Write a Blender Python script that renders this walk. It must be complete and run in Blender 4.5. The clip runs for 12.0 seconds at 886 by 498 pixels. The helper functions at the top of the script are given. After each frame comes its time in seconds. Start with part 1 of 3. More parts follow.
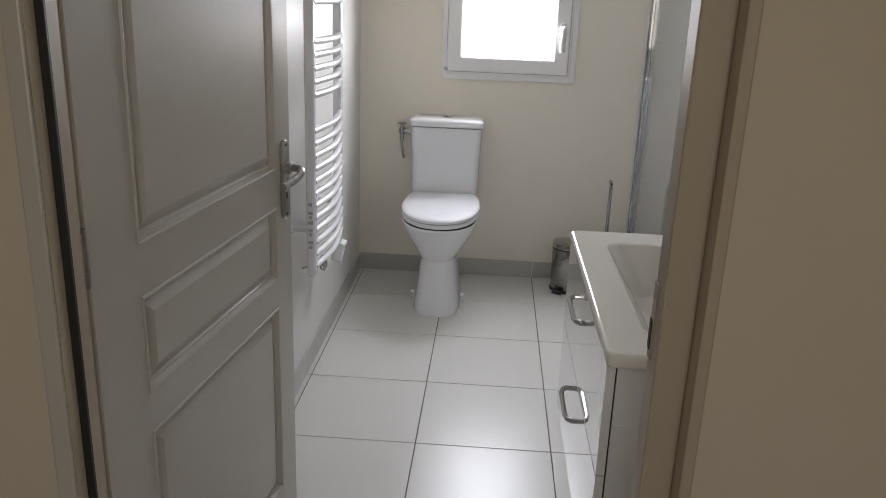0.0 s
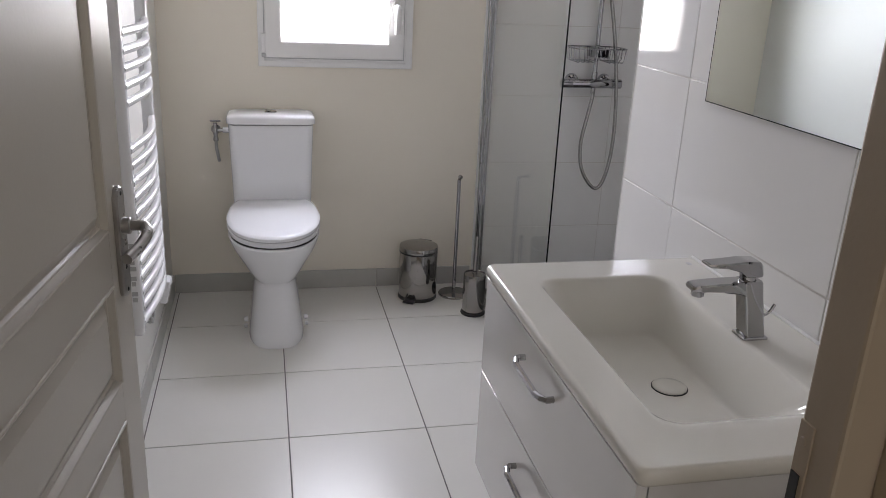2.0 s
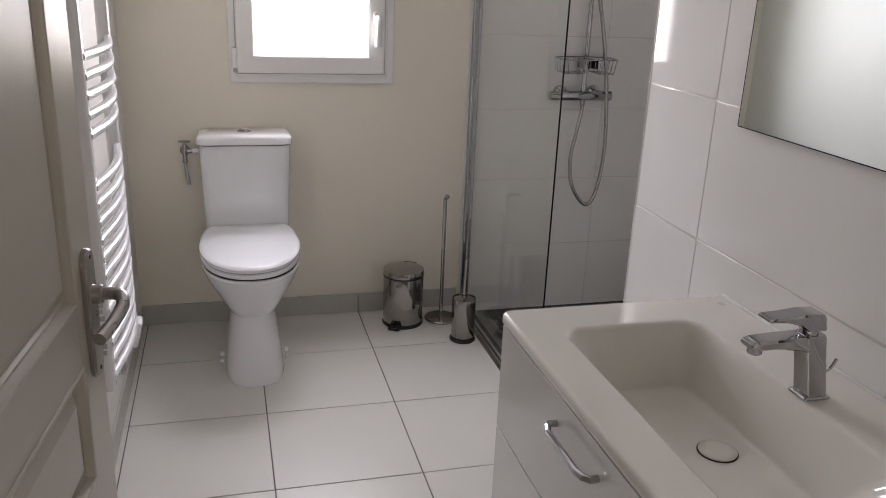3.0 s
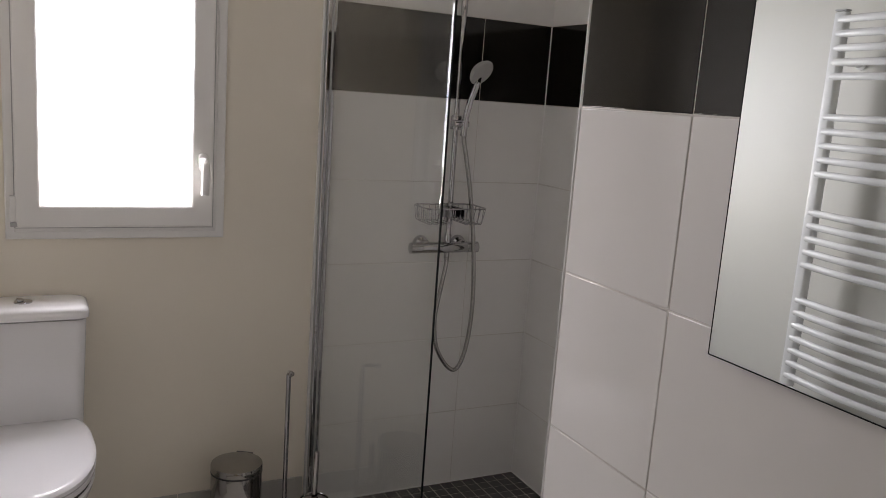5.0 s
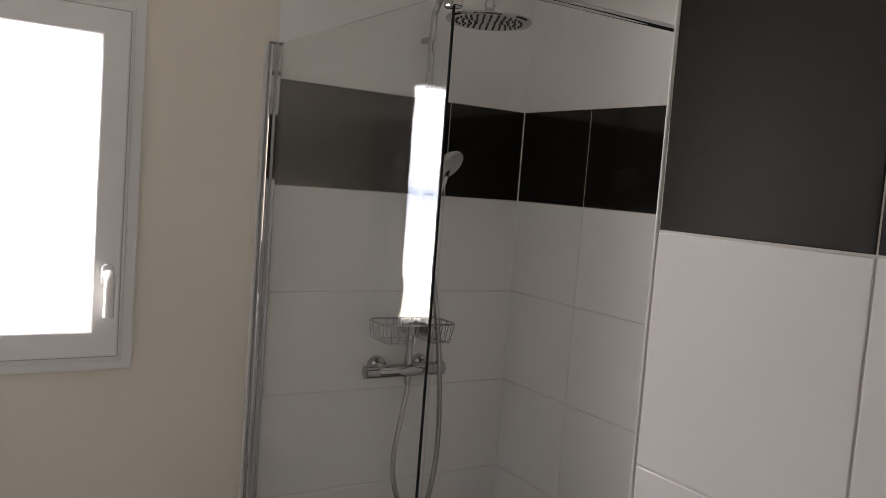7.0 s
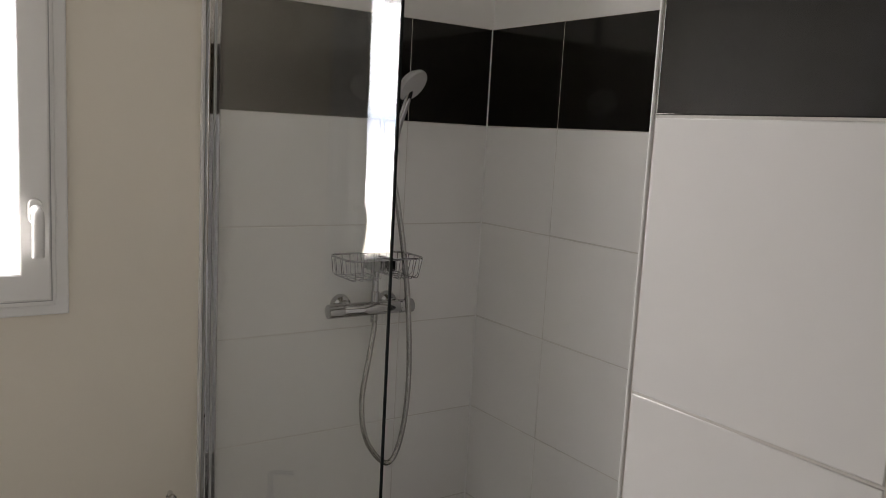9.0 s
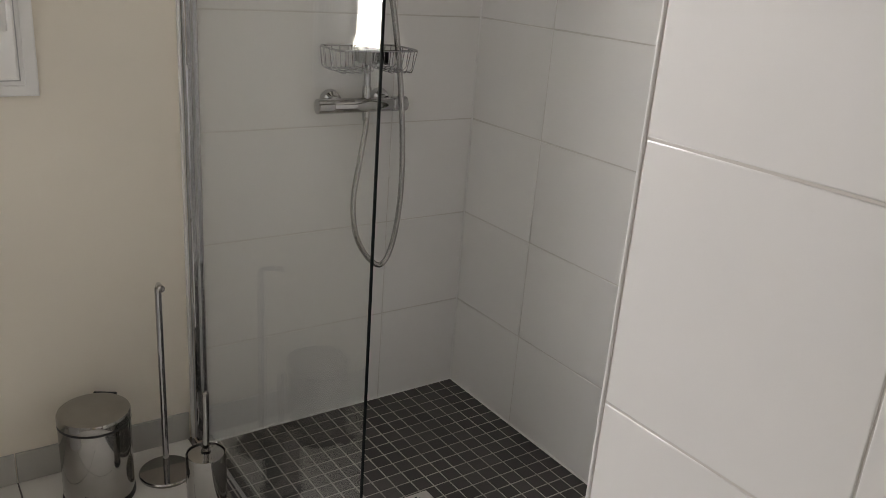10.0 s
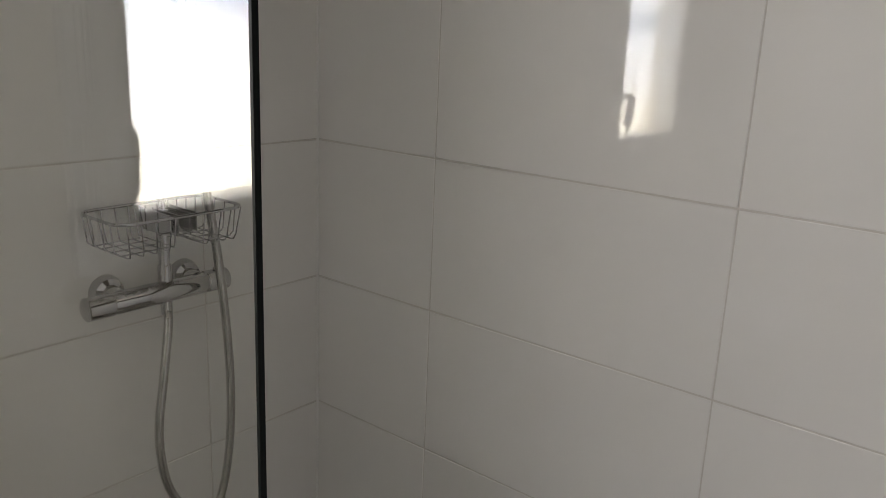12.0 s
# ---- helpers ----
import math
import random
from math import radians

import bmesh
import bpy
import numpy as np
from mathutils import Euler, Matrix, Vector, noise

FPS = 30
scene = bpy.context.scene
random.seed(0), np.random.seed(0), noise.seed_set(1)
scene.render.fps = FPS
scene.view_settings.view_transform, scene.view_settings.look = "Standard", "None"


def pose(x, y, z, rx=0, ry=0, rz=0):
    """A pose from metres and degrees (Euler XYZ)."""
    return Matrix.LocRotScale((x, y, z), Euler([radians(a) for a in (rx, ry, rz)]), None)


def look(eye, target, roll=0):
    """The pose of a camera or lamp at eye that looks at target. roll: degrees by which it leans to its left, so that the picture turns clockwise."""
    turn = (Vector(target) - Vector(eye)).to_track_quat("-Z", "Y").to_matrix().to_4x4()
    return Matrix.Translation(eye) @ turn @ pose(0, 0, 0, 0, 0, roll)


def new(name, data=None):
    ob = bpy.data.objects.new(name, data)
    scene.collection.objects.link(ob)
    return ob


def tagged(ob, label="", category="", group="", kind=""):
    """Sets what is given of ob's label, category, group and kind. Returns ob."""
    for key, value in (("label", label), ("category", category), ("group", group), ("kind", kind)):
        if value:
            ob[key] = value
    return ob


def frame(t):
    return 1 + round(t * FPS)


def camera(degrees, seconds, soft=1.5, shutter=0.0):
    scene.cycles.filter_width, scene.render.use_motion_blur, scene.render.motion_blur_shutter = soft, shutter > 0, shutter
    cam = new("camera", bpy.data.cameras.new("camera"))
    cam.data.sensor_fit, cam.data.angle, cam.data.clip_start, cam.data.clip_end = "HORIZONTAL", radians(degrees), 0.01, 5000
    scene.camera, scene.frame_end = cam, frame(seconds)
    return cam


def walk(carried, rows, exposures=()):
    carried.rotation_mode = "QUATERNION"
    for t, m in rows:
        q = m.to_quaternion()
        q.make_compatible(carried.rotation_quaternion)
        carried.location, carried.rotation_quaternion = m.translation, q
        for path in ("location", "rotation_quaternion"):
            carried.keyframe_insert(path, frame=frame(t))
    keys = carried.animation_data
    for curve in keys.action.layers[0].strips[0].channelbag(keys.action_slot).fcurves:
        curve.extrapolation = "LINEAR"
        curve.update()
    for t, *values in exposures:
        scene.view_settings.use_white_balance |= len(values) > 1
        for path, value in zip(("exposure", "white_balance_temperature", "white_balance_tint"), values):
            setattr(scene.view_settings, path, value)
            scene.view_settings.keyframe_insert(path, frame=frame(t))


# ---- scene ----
cam = camera(57.2, 12.0, soft=0.6)

PATH = [
    (0, (0.679, -1.117, 1.442), (0.575, 0.786, 0.836), 2.2),
    (0.5, (0.681, -0.901, 1.451), (0.577, 1.004, 0.85), 2.0),
    (1, (0.636, -0.782, 1.45), (0.519, 1.111, 0.814), 2.0),
    (1.5, (0.522, -0.663, 1.447), (0.689, 1.222, 0.797), 3.1),
    (2, (0.431, -0.609, 1.451), (0.852, 1.235, 0.8), 2.7),
    (2.5, (0.389, -0.519, 1.446), (0.868, 1.311, 0.796), 2.8),
    (2.7, (0.384, -0.468, 1.453), (0.863, 1.361, 0.803), 2.5),
    (4.3, (0.419, -0.04, 1.527), (1.226, 1.722, 1.033), 4.0),
    (4.5, (0.426, 0.007, 1.533), (1.279, 1.756, 1.072), 4.2),
    (5, (0.502, 0.196, 1.545), (1.393, 1.949, 1.183), 4.1),
    (5.5, (0.573, 0.318, 1.584), (1.463, 2.089, 1.32), 3.8),
    (6, (0.586, 0.468, 1.591), (1.525, 2.224, 1.403), 4.0),
    (6.5, (0.57, 0.592, 1.582), (1.583, 2.308, 1.415), 4.4),
    (7, (0.611, 0.713, 1.587), (1.672, 2.4, 1.429), 4.4),
    (7.2, (0.642, 0.756, 1.605), (1.719, 2.436, 1.473), 4.1),
    (8.8, (0.681, 0.849, 1.515), (1.82, 2.486, 1.351), 2.6),
    (9, (0.716, 0.845, 1.516), (1.836, 2.478, 1.236), 3.1),
    (9.5, (0.743, 0.854, 1.423), (1.851, 2.423, 0.864), 3.7),
    (10, (0.759, 0.9, 1.393), (1.858, 2.431, 0.723), 4.4),
    (10.5, (0.802, 1.072, 1.408), (2.089, 2.453, 0.748), 5.4),
    (11, (0.852, 1.24, 1.412), (2.253, 2.513, 0.767), 4.3),
    (11.5, (0.996, 1.444, 1.461), (2.459, 2.679, 0.881), 2.7),
    (12, (1.117, 1.636, 1.474), (2.619, 2.85, 0.957), 2.4),
]
walk(cam, [(t, look(eye, target, roll)) for t, eye, target, roll in PATH], [
    (0, 0.37, 6850, 9.5), (1, 0.37, 6580, 10), (1.5, 0.38, 6800, 12), (2, 0.38, 6780, 13), (2.7, 0.31, 7050, 15), (4.3, 0.0, 7500, 15.5), (5.5, -0.2, 7550, 15), (6.5, -0.23, 7550, 15), (7.2, -0.2, 7550, 14),
    (9, -0.04, 7650, 11), (9.6, 0.08, 7650, 9.5), (10, 0.38, 7600, 10), (10.3, 0.78, 7550, 10.5), (10.7, 0.88, 7500, 10.5), (11, 0.55, 7550, 10.5), (11.3, 0.15, 7550, 9), (11.5, 0.02, 7500, 8.8), (12, -0.08, 7700, 9)])

# ---- light ----
world = bpy.data.worlds.new("sky")
scene.world = world
world.use_nodes = True
wn = world.node_tree.nodes
sky = wn.new("ShaderNodeTexSky")
sky.sky_type, sky.sun_disc = "NISHITA", False
sky.sun_elevation, sky.sun_rotation = radians(50), radians(150)
world.node_tree.links.new(sky.outputs[0], wn["Background"].inputs[0])
wn["Background"].inputs[1].default_value = 0.1

# Added fill lamp behind the camera, brightens the hall and the door
lamp = bpy.data.lights.new("hall_fill", "AREA")
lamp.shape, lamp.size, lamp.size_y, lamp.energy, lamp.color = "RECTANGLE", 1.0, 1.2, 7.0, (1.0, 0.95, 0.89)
new("hall_fill", lamp).matrix_basis = look((0.8, -2.65, 1.5), (0.8, 0, 1.3))


# ---- materials ----
def material(name, color, rough=0.5, metal=0.0, var=0.04, scale=6.0, grain=0.0, gscale=200.0, spec=0.5, rvar=0.0, random_piece=0.0, coat=0.0, stain=None):
    """A principled surface: base colour varied at two scales, roughness variation, fine relief."""
    m = bpy.data.materials.new(name)
    m.use_nodes = True
    nt = m.node_tree
    n, l = nt.nodes, nt.links
    b = n["Principled BSDF"]
    b.inputs["Metallic"].default_value = metal
    b.inputs["Specular IOR Level"].default_value = spec
    b.inputs["Coat Weight"].default_value = coat
    b.inputs["Coat Roughness"].default_value = 0.06
    tc = n.new("ShaderNodeTexCoord")
    big, fine = n.new("ShaderNodeTexNoise"), n.new("ShaderNodeTexNoise")
    big.inputs["Scale"].default_value, big.inputs["Detail"].default_value = scale, 4
    fine.inputs["Scale"].default_value, fine.inputs["Detail"].default_value = gscale, 3
    for t in (big, fine):
        l.new(tc.outputs["Object"], t.inputs["Vector"])
    add = n.new("ShaderNodeMath")
    add.operation = "MULTIPLY_ADD"
    l.new(fine.outputs[0], add.inputs[0])
    add.inputs[1].default_value = 0.35
    l.new(big.outputs[0], add.inputs[2])
    ramp = n.new("ShaderNodeMapRange")
    l.new(add.outputs[0], ramp.inputs[0])
    ramp.inputs[1].default_value, ramp.inputs[2].default_value = 0.4, 0.95
    ramp.inputs[3].default_value, ramp.inputs[4].default_value = 1 - var, 1 + var
    hsv = n.new("ShaderNodeHueSaturation")
    hsv.inputs["Color"].default_value = (*color, 1)
    if random_piece:
        info = n.new("ShaderNodeObjectInfo")
        rr = n.new("ShaderNodeMapRange")
        l.new(info.outputs["Random"], rr.inputs[0])
        rr.inputs[3].default_value, rr.inputs[4].default_value = 1 - random_piece, 1 + random_piece
        mul = n.new("ShaderNodeMath")
        mul.operation = "MULTIPLY"
        l.new(ramp.outputs[0], mul.inputs[0])
        l.new(rr.outputs[0], mul.inputs[1])
        l.new(mul.outputs[0], hsv.inputs["Value"])
    else:
        l.new(ramp.outputs[0], hsv.inputs["Value"])
    l.new(hsv.outputs[0], b.inputs["Base Color"])
    rm = n.new("ShaderNodeMapRange")
    l.new(add.outputs[0], rm.inputs[0])
    rm.inputs[1].default_value, rm.inputs[2].default_value = 0.4, 0.95
    rm.inputs[3].default_value, rm.inputs[4].default_value = max(rough - rvar, 0.01), rough + rvar
    l.new(rm.outputs[0], b.inputs["Roughness"])
    if grain:
        bump = n.new("ShaderNodeBump")
        bump.inputs["Strength"].default_value = grain
        bump.inputs["Distance"].default_value = 0.002
        l.new(fine.outputs[0], bump.inputs["Height"])
        l.new(bump.outputs[0], b.inputs["Normal"])
    return m


# cream paint with the daylight on the radiator wall put into its colour
DAYLIT = material("daylit cream wall paint", (0.70, 0.685, 0.645), 0.45, var=0.02, scale=2.5, grain=0.03, gscale=350)
WALL = material("cream wall paint", (0.80, 0.745, 0.645), 0.42, var=0.02, scale=2.5, grain=0.03, gscale=350)
HALL = material("beige hall paint", (0.57, 0.49, 0.38), 0.6, var=0.03, scale=3, grain=0.15, gscale=300)
CEIL = material("white ceiling paint", (0.86, 0.85, 0.825), 0.7, var=0.02, scale=3, grain=0.1, gscale=300)
DOORP = material("grey-beige door paint", (0.485, 0.452, 0.40), 0.33, var=0.03, scale=5, grain=0.10, gscale=140, rvar=0.05)
FRAMEP = material("taupe frame paint", (0.43, 0.355, 0.268), 0.45, var=0.03, scale=5, grain=0.1, gscale=150)
FTILE = material("pale glazed floor tile", (0.675, 0.658, 0.618), 0.3, var=0.012, scale=5, grain=0.015, gscale=60, rvar=0.012, random_piece=0.012)
GROUT = material("grey floor grout", (0.17, 0.16, 0.15), 0.85, var=0.1, scale=12, grain=0.3)
SKIRT = material("grey skirting tile", (0.45, 0.44, 0.41), 0.3, var=0.05, scale=9, grain=0.05, gscale=120, random_piece=0.02)
WTILE = material("glossy white wall tile", (0.825, 0.815, 0.797), 0.035, spec=0.55, var=0.012, scale=3, grain=0.012, gscale=9, rvar=0.012, random_piece=0.008)
BTILE = material("black satin wall tile", (0.012, 0.0108, 0.009), 0.1, spec=0.42, var=0.04, scale=7, grain=0.004, gscale=30, rvar=0.004, random_piece=0.05)
WGROUT = material("pale wall grout", (0.65, 0.62, 0.585), 0.6, var=0.05, scale=10, grain=0.2)
MOSAIC = material("anthracite mosaic tile", (0.05, 0.046, 0.043), 0.4, var=0.25, scale=30, grain=0.2, gscale=160, rvar=0.1, random_piece=0.3)
MGROUT = material("light mosaic grout", (0.40, 0.38, 0.355), 0.85, var=0.4, scale=5, grain=0.2)
CERAMIC = material("white glazed ceramic", (0.82, 0.82, 0.83), 0.07, var=0.01, scale=3, coat=0.3)
SEATP = material("white seat plastic", (0.84, 0.84, 0.86), 0.16, var=0.01, scale=3)
BASIN = material("cream-white cast basin", (0.80, 0.78, 0.72), 0.1, var=0.012, scale=4, coat=0.3)
LACQ = material("white gloss lacquer", (0.78, 0.77, 0.76), 0.05, var=0.01, scale=3, coat=1.0)
PVC = material("white window plastic", (0.82, 0.815, 0.80), 0.3, var=0.015, scale=5)
ENAMEL = material("white radiator enamel", (0.84, 0.84, 0.85), 0.22, var=0.01, scale=8)
CHROME = material("polished chrome", (0.46, 0.46, 0.47), 0.025, 1.0, var=0.02, scale=20, rvar=0.015)
STEEL = material("polished steel", (0.36, 0.348, 0.335), 0.08, 1.0, var=0.05, scale=30, rvar=0.05, gscale=500)
NICKEL = material("satin nickel", (0.40, 0.385, 0.37), 0.3, 1.0, var=0.04, scale=30, rvar=0.05)
GRATE = material("brushed drain steel", (0.66, 0.65, 0.63), 0.38, 1.0, var=0.06, scale=30, rvar=0.05)
HOSE = material("ribbed metal hose", (0.44, 0.43, 0.42), 0.22, 1.0, var=0.08, scale=300)
# rubber parts, and black fillers painted for shade in holes and gaps
BLACK = material("black rubber and shade fill", (0.015, 0.015, 0.015), 0.5, var=0.1, scale=30)
GREYP = material("grey plastic", (0.45, 0.45, 0.45), 0.4, var=0.05, scale=20)
MIRROR = material("mirror silvering", (0.81, 0.865, 0.86), 0.01, 1.0, var=0.004, scale=2)


def glass_material(name, tint):
    """Thin clear glass: light goes straight through, its gloss grows towards a slanting view."""
    m = bpy.data.materials.new(name)
    m.use_nodes = True
    n, l = m.node_tree.nodes, m.node_tree.links
    n.remove(n["Principled BSDF"])
    clear, gloss, mix = n.new("ShaderNodeBsdfTransparent"), n.new("ShaderNodeBsdfGlossy"), n.new("ShaderNodeMixShader")
    clear.inputs[0].default_value = (*tint, 1)
    gloss.inputs["Roughness"].default_value = 0.0
    slant = n.new("ShaderNodeLayerWeight")
    slant.inputs["Blend"].default_value = 0.5
    power, scale = n.new("ShaderNodeMath"), n.new("ShaderNodeMath")
    power.operation, power.inputs[1].default_value = "POWER", 5.0
    scale.operation, scale.inputs[1].default_value, scale.inputs[2].default_value = "MULTIPLY_ADD", 0.92, 0.037
    l.new(slant.outputs["Facing"], power.inputs[0])
    l.new(power.outputs[0], scale.inputs[0])
    l.new(scale.outputs[0], mix.inputs[0])
    l.new(clear.outputs[0], mix.inputs[1])
    l.new(gloss.outputs[0], mix.inputs[2])
    l.new(mix.outputs[0], n["Material Output"].inputs[0])
    return m


GLASS = glass_material("clear shower glass", (0.985, 0.994, 0.990))
WGLASS = glass_material("window glass", (0.98, 0.99, 0.99))
EDGE = material("dark glass edge", (0.006, 0.008, 0.008), 0.5, spec=0.1, var=0.05, scale=10)


# ---- shape helpers ----
def part(name, bm, mat, parent=None, label="", smooth=False):
    bmesh.ops.recalc_face_normals(bm, faces=bm.faces)
    me = bpy.data.meshes.new(name)
    bm.to_mesh(me)
    bm.free()
    me.materials.append(mat)
    if smooth:
        for p in me.polygons:
            p.use_smooth = True
        me.set_sharp_from_angle(angle=radians(38))
    ob = new(name, me)
    if parent is not None:
        ob.parent = parent
    if label:
        ob["label"] = label
    return ob


def empty(name, label, category, place=(0, 0, 0), group="", kind=""):
    ob = new(name)
    ob.location = place
    return tagged(ob, label, category, group, kind)


def box(x0, x1, y0, y1, z0, z1, bevel=0.0, seg=2, bm=None):
    own = bmesh.new()
    bmesh.ops.create_cube(own, size=1)
    for v in own.verts:
        v.co = ((x0 + x1) / 2 + v.co.x * (x1 - x0), (y0 + y1) / 2 + v.co.y * (y1 - y0), (z0 + z1) / 2 + v.co.z * (z1 - z0))
    if bevel:
        bmesh.ops.bevel(own, geom=own.edges[:], offset=bevel, segments=seg, profile=0.5, affect="EDGES", clamp_overlap=True)
    return own if bm is None else merge(bm, own)


def merge(bm, other):
    me = bpy.data.meshes.new("tmp")
    other.to_mesh(me)
    other.free()
    bm.from_mesh(me)
    bpy.data.meshes.remove(me)
    return bm


def moved(bm, m):
    bmesh.ops.transform(bm, matrix=m, verts=bm.verts)
    return bm


def loft(rings, cap=True, closed=True):
    """Skin over rings of equal length."""
    bm = bmesh.new()
    vs = [[bm.verts.new(p) for p in r] for r in rings]
    k = len(rings[0])
    for a, b in zip(vs, vs[1:]):
        for i in range(k if closed else k - 1):
            j = (i + 1) % k
            bm.faces.new((a[i], a[j], b[j], b[i]))
    if cap:
        bm.faces.new(vs[0][::-1])
        bm.faces.new(vs[-1])
    return bm


def lathe(profile, seg=32, cap=True):
    """Rings of (radius, z) about the z axis."""
    return loft([[(r * math.cos(2 * math.pi * i / seg), r * math.sin(2 * math.pi * i / seg), z) for i in range(seg)] for r, z in profile], cap)


def curve_points(pts, n=10):
    """A smooth line through the points."""
    p = [Vector(q) for q in pts]
    p = [2 * p[0] - p[1]] + p + [2 * p[-1] - p[-2]]
    out = []
    for i in range(1, len(p) - 2):
        for k in range(n):
            t = k / n
            a, b, c, d = p[i - 1:i + 3]
            out.append(0.5 * (2 * b + (c - a) * t + (2 * a - 5 * b + 4 * c - d) * t * t + (3 * b - a - 3 * c + d) * t ** 3))
    return out + [p[-2]]


def tube(pts, r, seg=12, smooth_n=0, ripple=0.0):
    """A round bar along a line."""
    line = curve_points(pts, smooth_n) if smooth_n else [Vector(q) for q in pts]
    rings, up = [], None
    for i, q in enumerate(line):
        d = (line[min(i + 1, len(line) - 1)] - line[max(i - 1, 0)]).normalized()
        if up is None:
            up = d.orthogonal().normalized()
        up = (up - d * up.dot(d)).normalized()
        side = d.cross(up)
        rr = r * (1 + ripple * (i % 2))
        rings.append([q + (up * math.cos(2 * math.pi * k / seg) + side * math.sin(2 * math.pi * k / seg)) * rr for k in range(seg)])
    return loft(rings)


def egg(cx, cy, z, w, front, back, n=48, power=2.3, taper=0.0):
    """A toilet-like outline: half width w, reaching front towards -y and back towards +y."""
    out = []
    for i in range(n):
        a = 2 * math.pi * i / n
        c, s = math.cos(a), math.sin(a)
        e = 2 / power
        x = w * math.copysign(abs(c) ** e, c)
        ln = back if s > 0 else front
        ee = 2 / (power + 1.5) if s > 0 else e
        y = ln * math.copysign(abs(s) ** ee, s)
        if s > 0:
            x = w * math.copysign(abs(c) ** (2 / (power + 1.2)), c)
            if taper:
                y = ln * abs(s) ** 0.42
                x = w * math.copysign(abs(c) ** 0.42, c) * (1 - taper * (y / ln) ** 1.6)
        out.append((cx + x, cy + y, z))
    return out


def rounded(x0, x1, y0, y1, z, r, n=6):
    """A rounded rectangle ring."""
    out = []
    for cx, cy, a0 in ((x1 - r, y1 - r, 0), (x0 + r, y1 - r, 90), (x0 + r, y0 + r, 180), (x1 - r, y0 + r, 270)):
        for k in range(n + 1):
            a = radians(a0 + 90 * k / n)
            out.append((cx + r * math.cos(a), cy + r * math.sin(a), z))
    return out


# ---- the room: x from the radiator wall, y towards the window wall, z from the floor ----
XR, YB, XS, YP, CEILING = 1.422, 3.0, 2.345, 1.472, 2.5   # mirror wall, window wall, far shower wall, wall end, ceiling
ROWS = [1.548 - 0.3155 * k for k in range(6)]              # wall tile joints from the black band down
BAND = 1.856

W, WN = 0.25, 0.11                                          # side walls, window wall
win = (0.45, 1.03, 1.07, 1.96)                              # opening in the window wall


def structure(name, bm, mat, label, category="wall"):
    ob = part(name, bm, mat)
    return tagged(ob, label, category, kind="structure")


b = box(-W, win[0], YB, YB + WN, -0.1, CEILING)
box(win[1], 1.437, YB, YB + WN, -0.1, CEILING, bm=b)
box(win[0], win[1], YB, YB + WN, -0.1, win[2], bm=b)
box(win[0], win[1], YB, YB + WN, win[3], CEILING, bm=b)
wall_window = structure("wall_north", b, WALL, "cream painted wall with a small window above the toilet")
wall_niche = structure("wall_north_shower", box(1.437, XS + 0.3, YB, YB + W, -0.1, CEILING), CEIL, "tiled shower back wall, white paint above a black band")
wall_left = structure("wall_west", box(-W, 0.005, -0.02, YB, -0.1, CEILING), DAYLIT, "cream painted wall behind the white towel radiator, daylight put into its tone")
wall_mirror = structure("wall_east", box(XR, XS + 0.3, -0.02, YP, -0.1, CEILING), WALL, "tiled wall behind the vanity with a black band")
wall_shower = structure("wall_shower", box(XS, XS + 0.3, YP, YB, -0.1, CEILING), CEIL, "tiled shower side wall, painted above a black band")

# doorway wall, hall on its far side
DX0, DX1, DH = 0.098, 0.968, 2.08
b = box(-1.2, DX0, -0.118, -0.03, -0.1, CEILING)
box(DX1, 2.6, -0.118, -0.03, -0.1, CEILING, bm=b)
box(DX0, DX1, -0.118, -0.03, DH, CEILING, bm=b)
wall_door = structure("wall_south", b, HALL, "beige painted hall wall around the bathroom doorway")
b = box(0, DX0, -0.03, -0.02, -0.1, CEILING)
box(DX1, XR, -0.03, -0.02, -0.1, CEILING, bm=b)
box(DX0, DX1, -0.03, -0.02, DH, CEILING, bm=b)
structure("wall_south_inner", b, WALL, "cream painted bathroom side of the doorway wall")
# unseen hall back wall, its opening made up for the fill lamp
b = box(-1.2, 0.3, -2.7, -2.6, -0.1, CEILING)
box(1.3, 2.6, -2.7, -2.6, -0.1, CEILING, bm=b)
box(0.3, 1.3, -2.7, -2.6, 2.1, CEILING, bm=b)
box(0.3, 1.3, -2.7, -2.6, -0.1, 0.9, bm=b)
wall_h1 = structure("wall_hall_back", b, HALL, "beige painted hall wall")
wall_h2 = structure("wall_hall_west", box(-1.3, -1.2, -2.7, -0.02, -0.1, CEILING), HALL, "beige painted hall side wall")
wall_h3 = structure("wall_hall_east", box(2.6, 2.7, -2.7, -0.02, -0.1, CEILING), HALL, "beige painted hall side wall")
ceiling = structure("ceiling", box(-1.3, 2.8, -2.7, YB + W, CEILING, CEILING + 0.1), CEIL, "plain white painted ceiling", "ceiling")
floor = structure("floor", box(-W, 1.392, -2.7, YB, -0.1, -0.003), GROUT, "pale square tiled floor with thin grey joints", "floor")
shower_floor = structure("floor_shower", box(1.392, XS, YP, YB, -0.1, -0.0308), MGROUT, "dark mosaic shower floor with light joints", "floor")

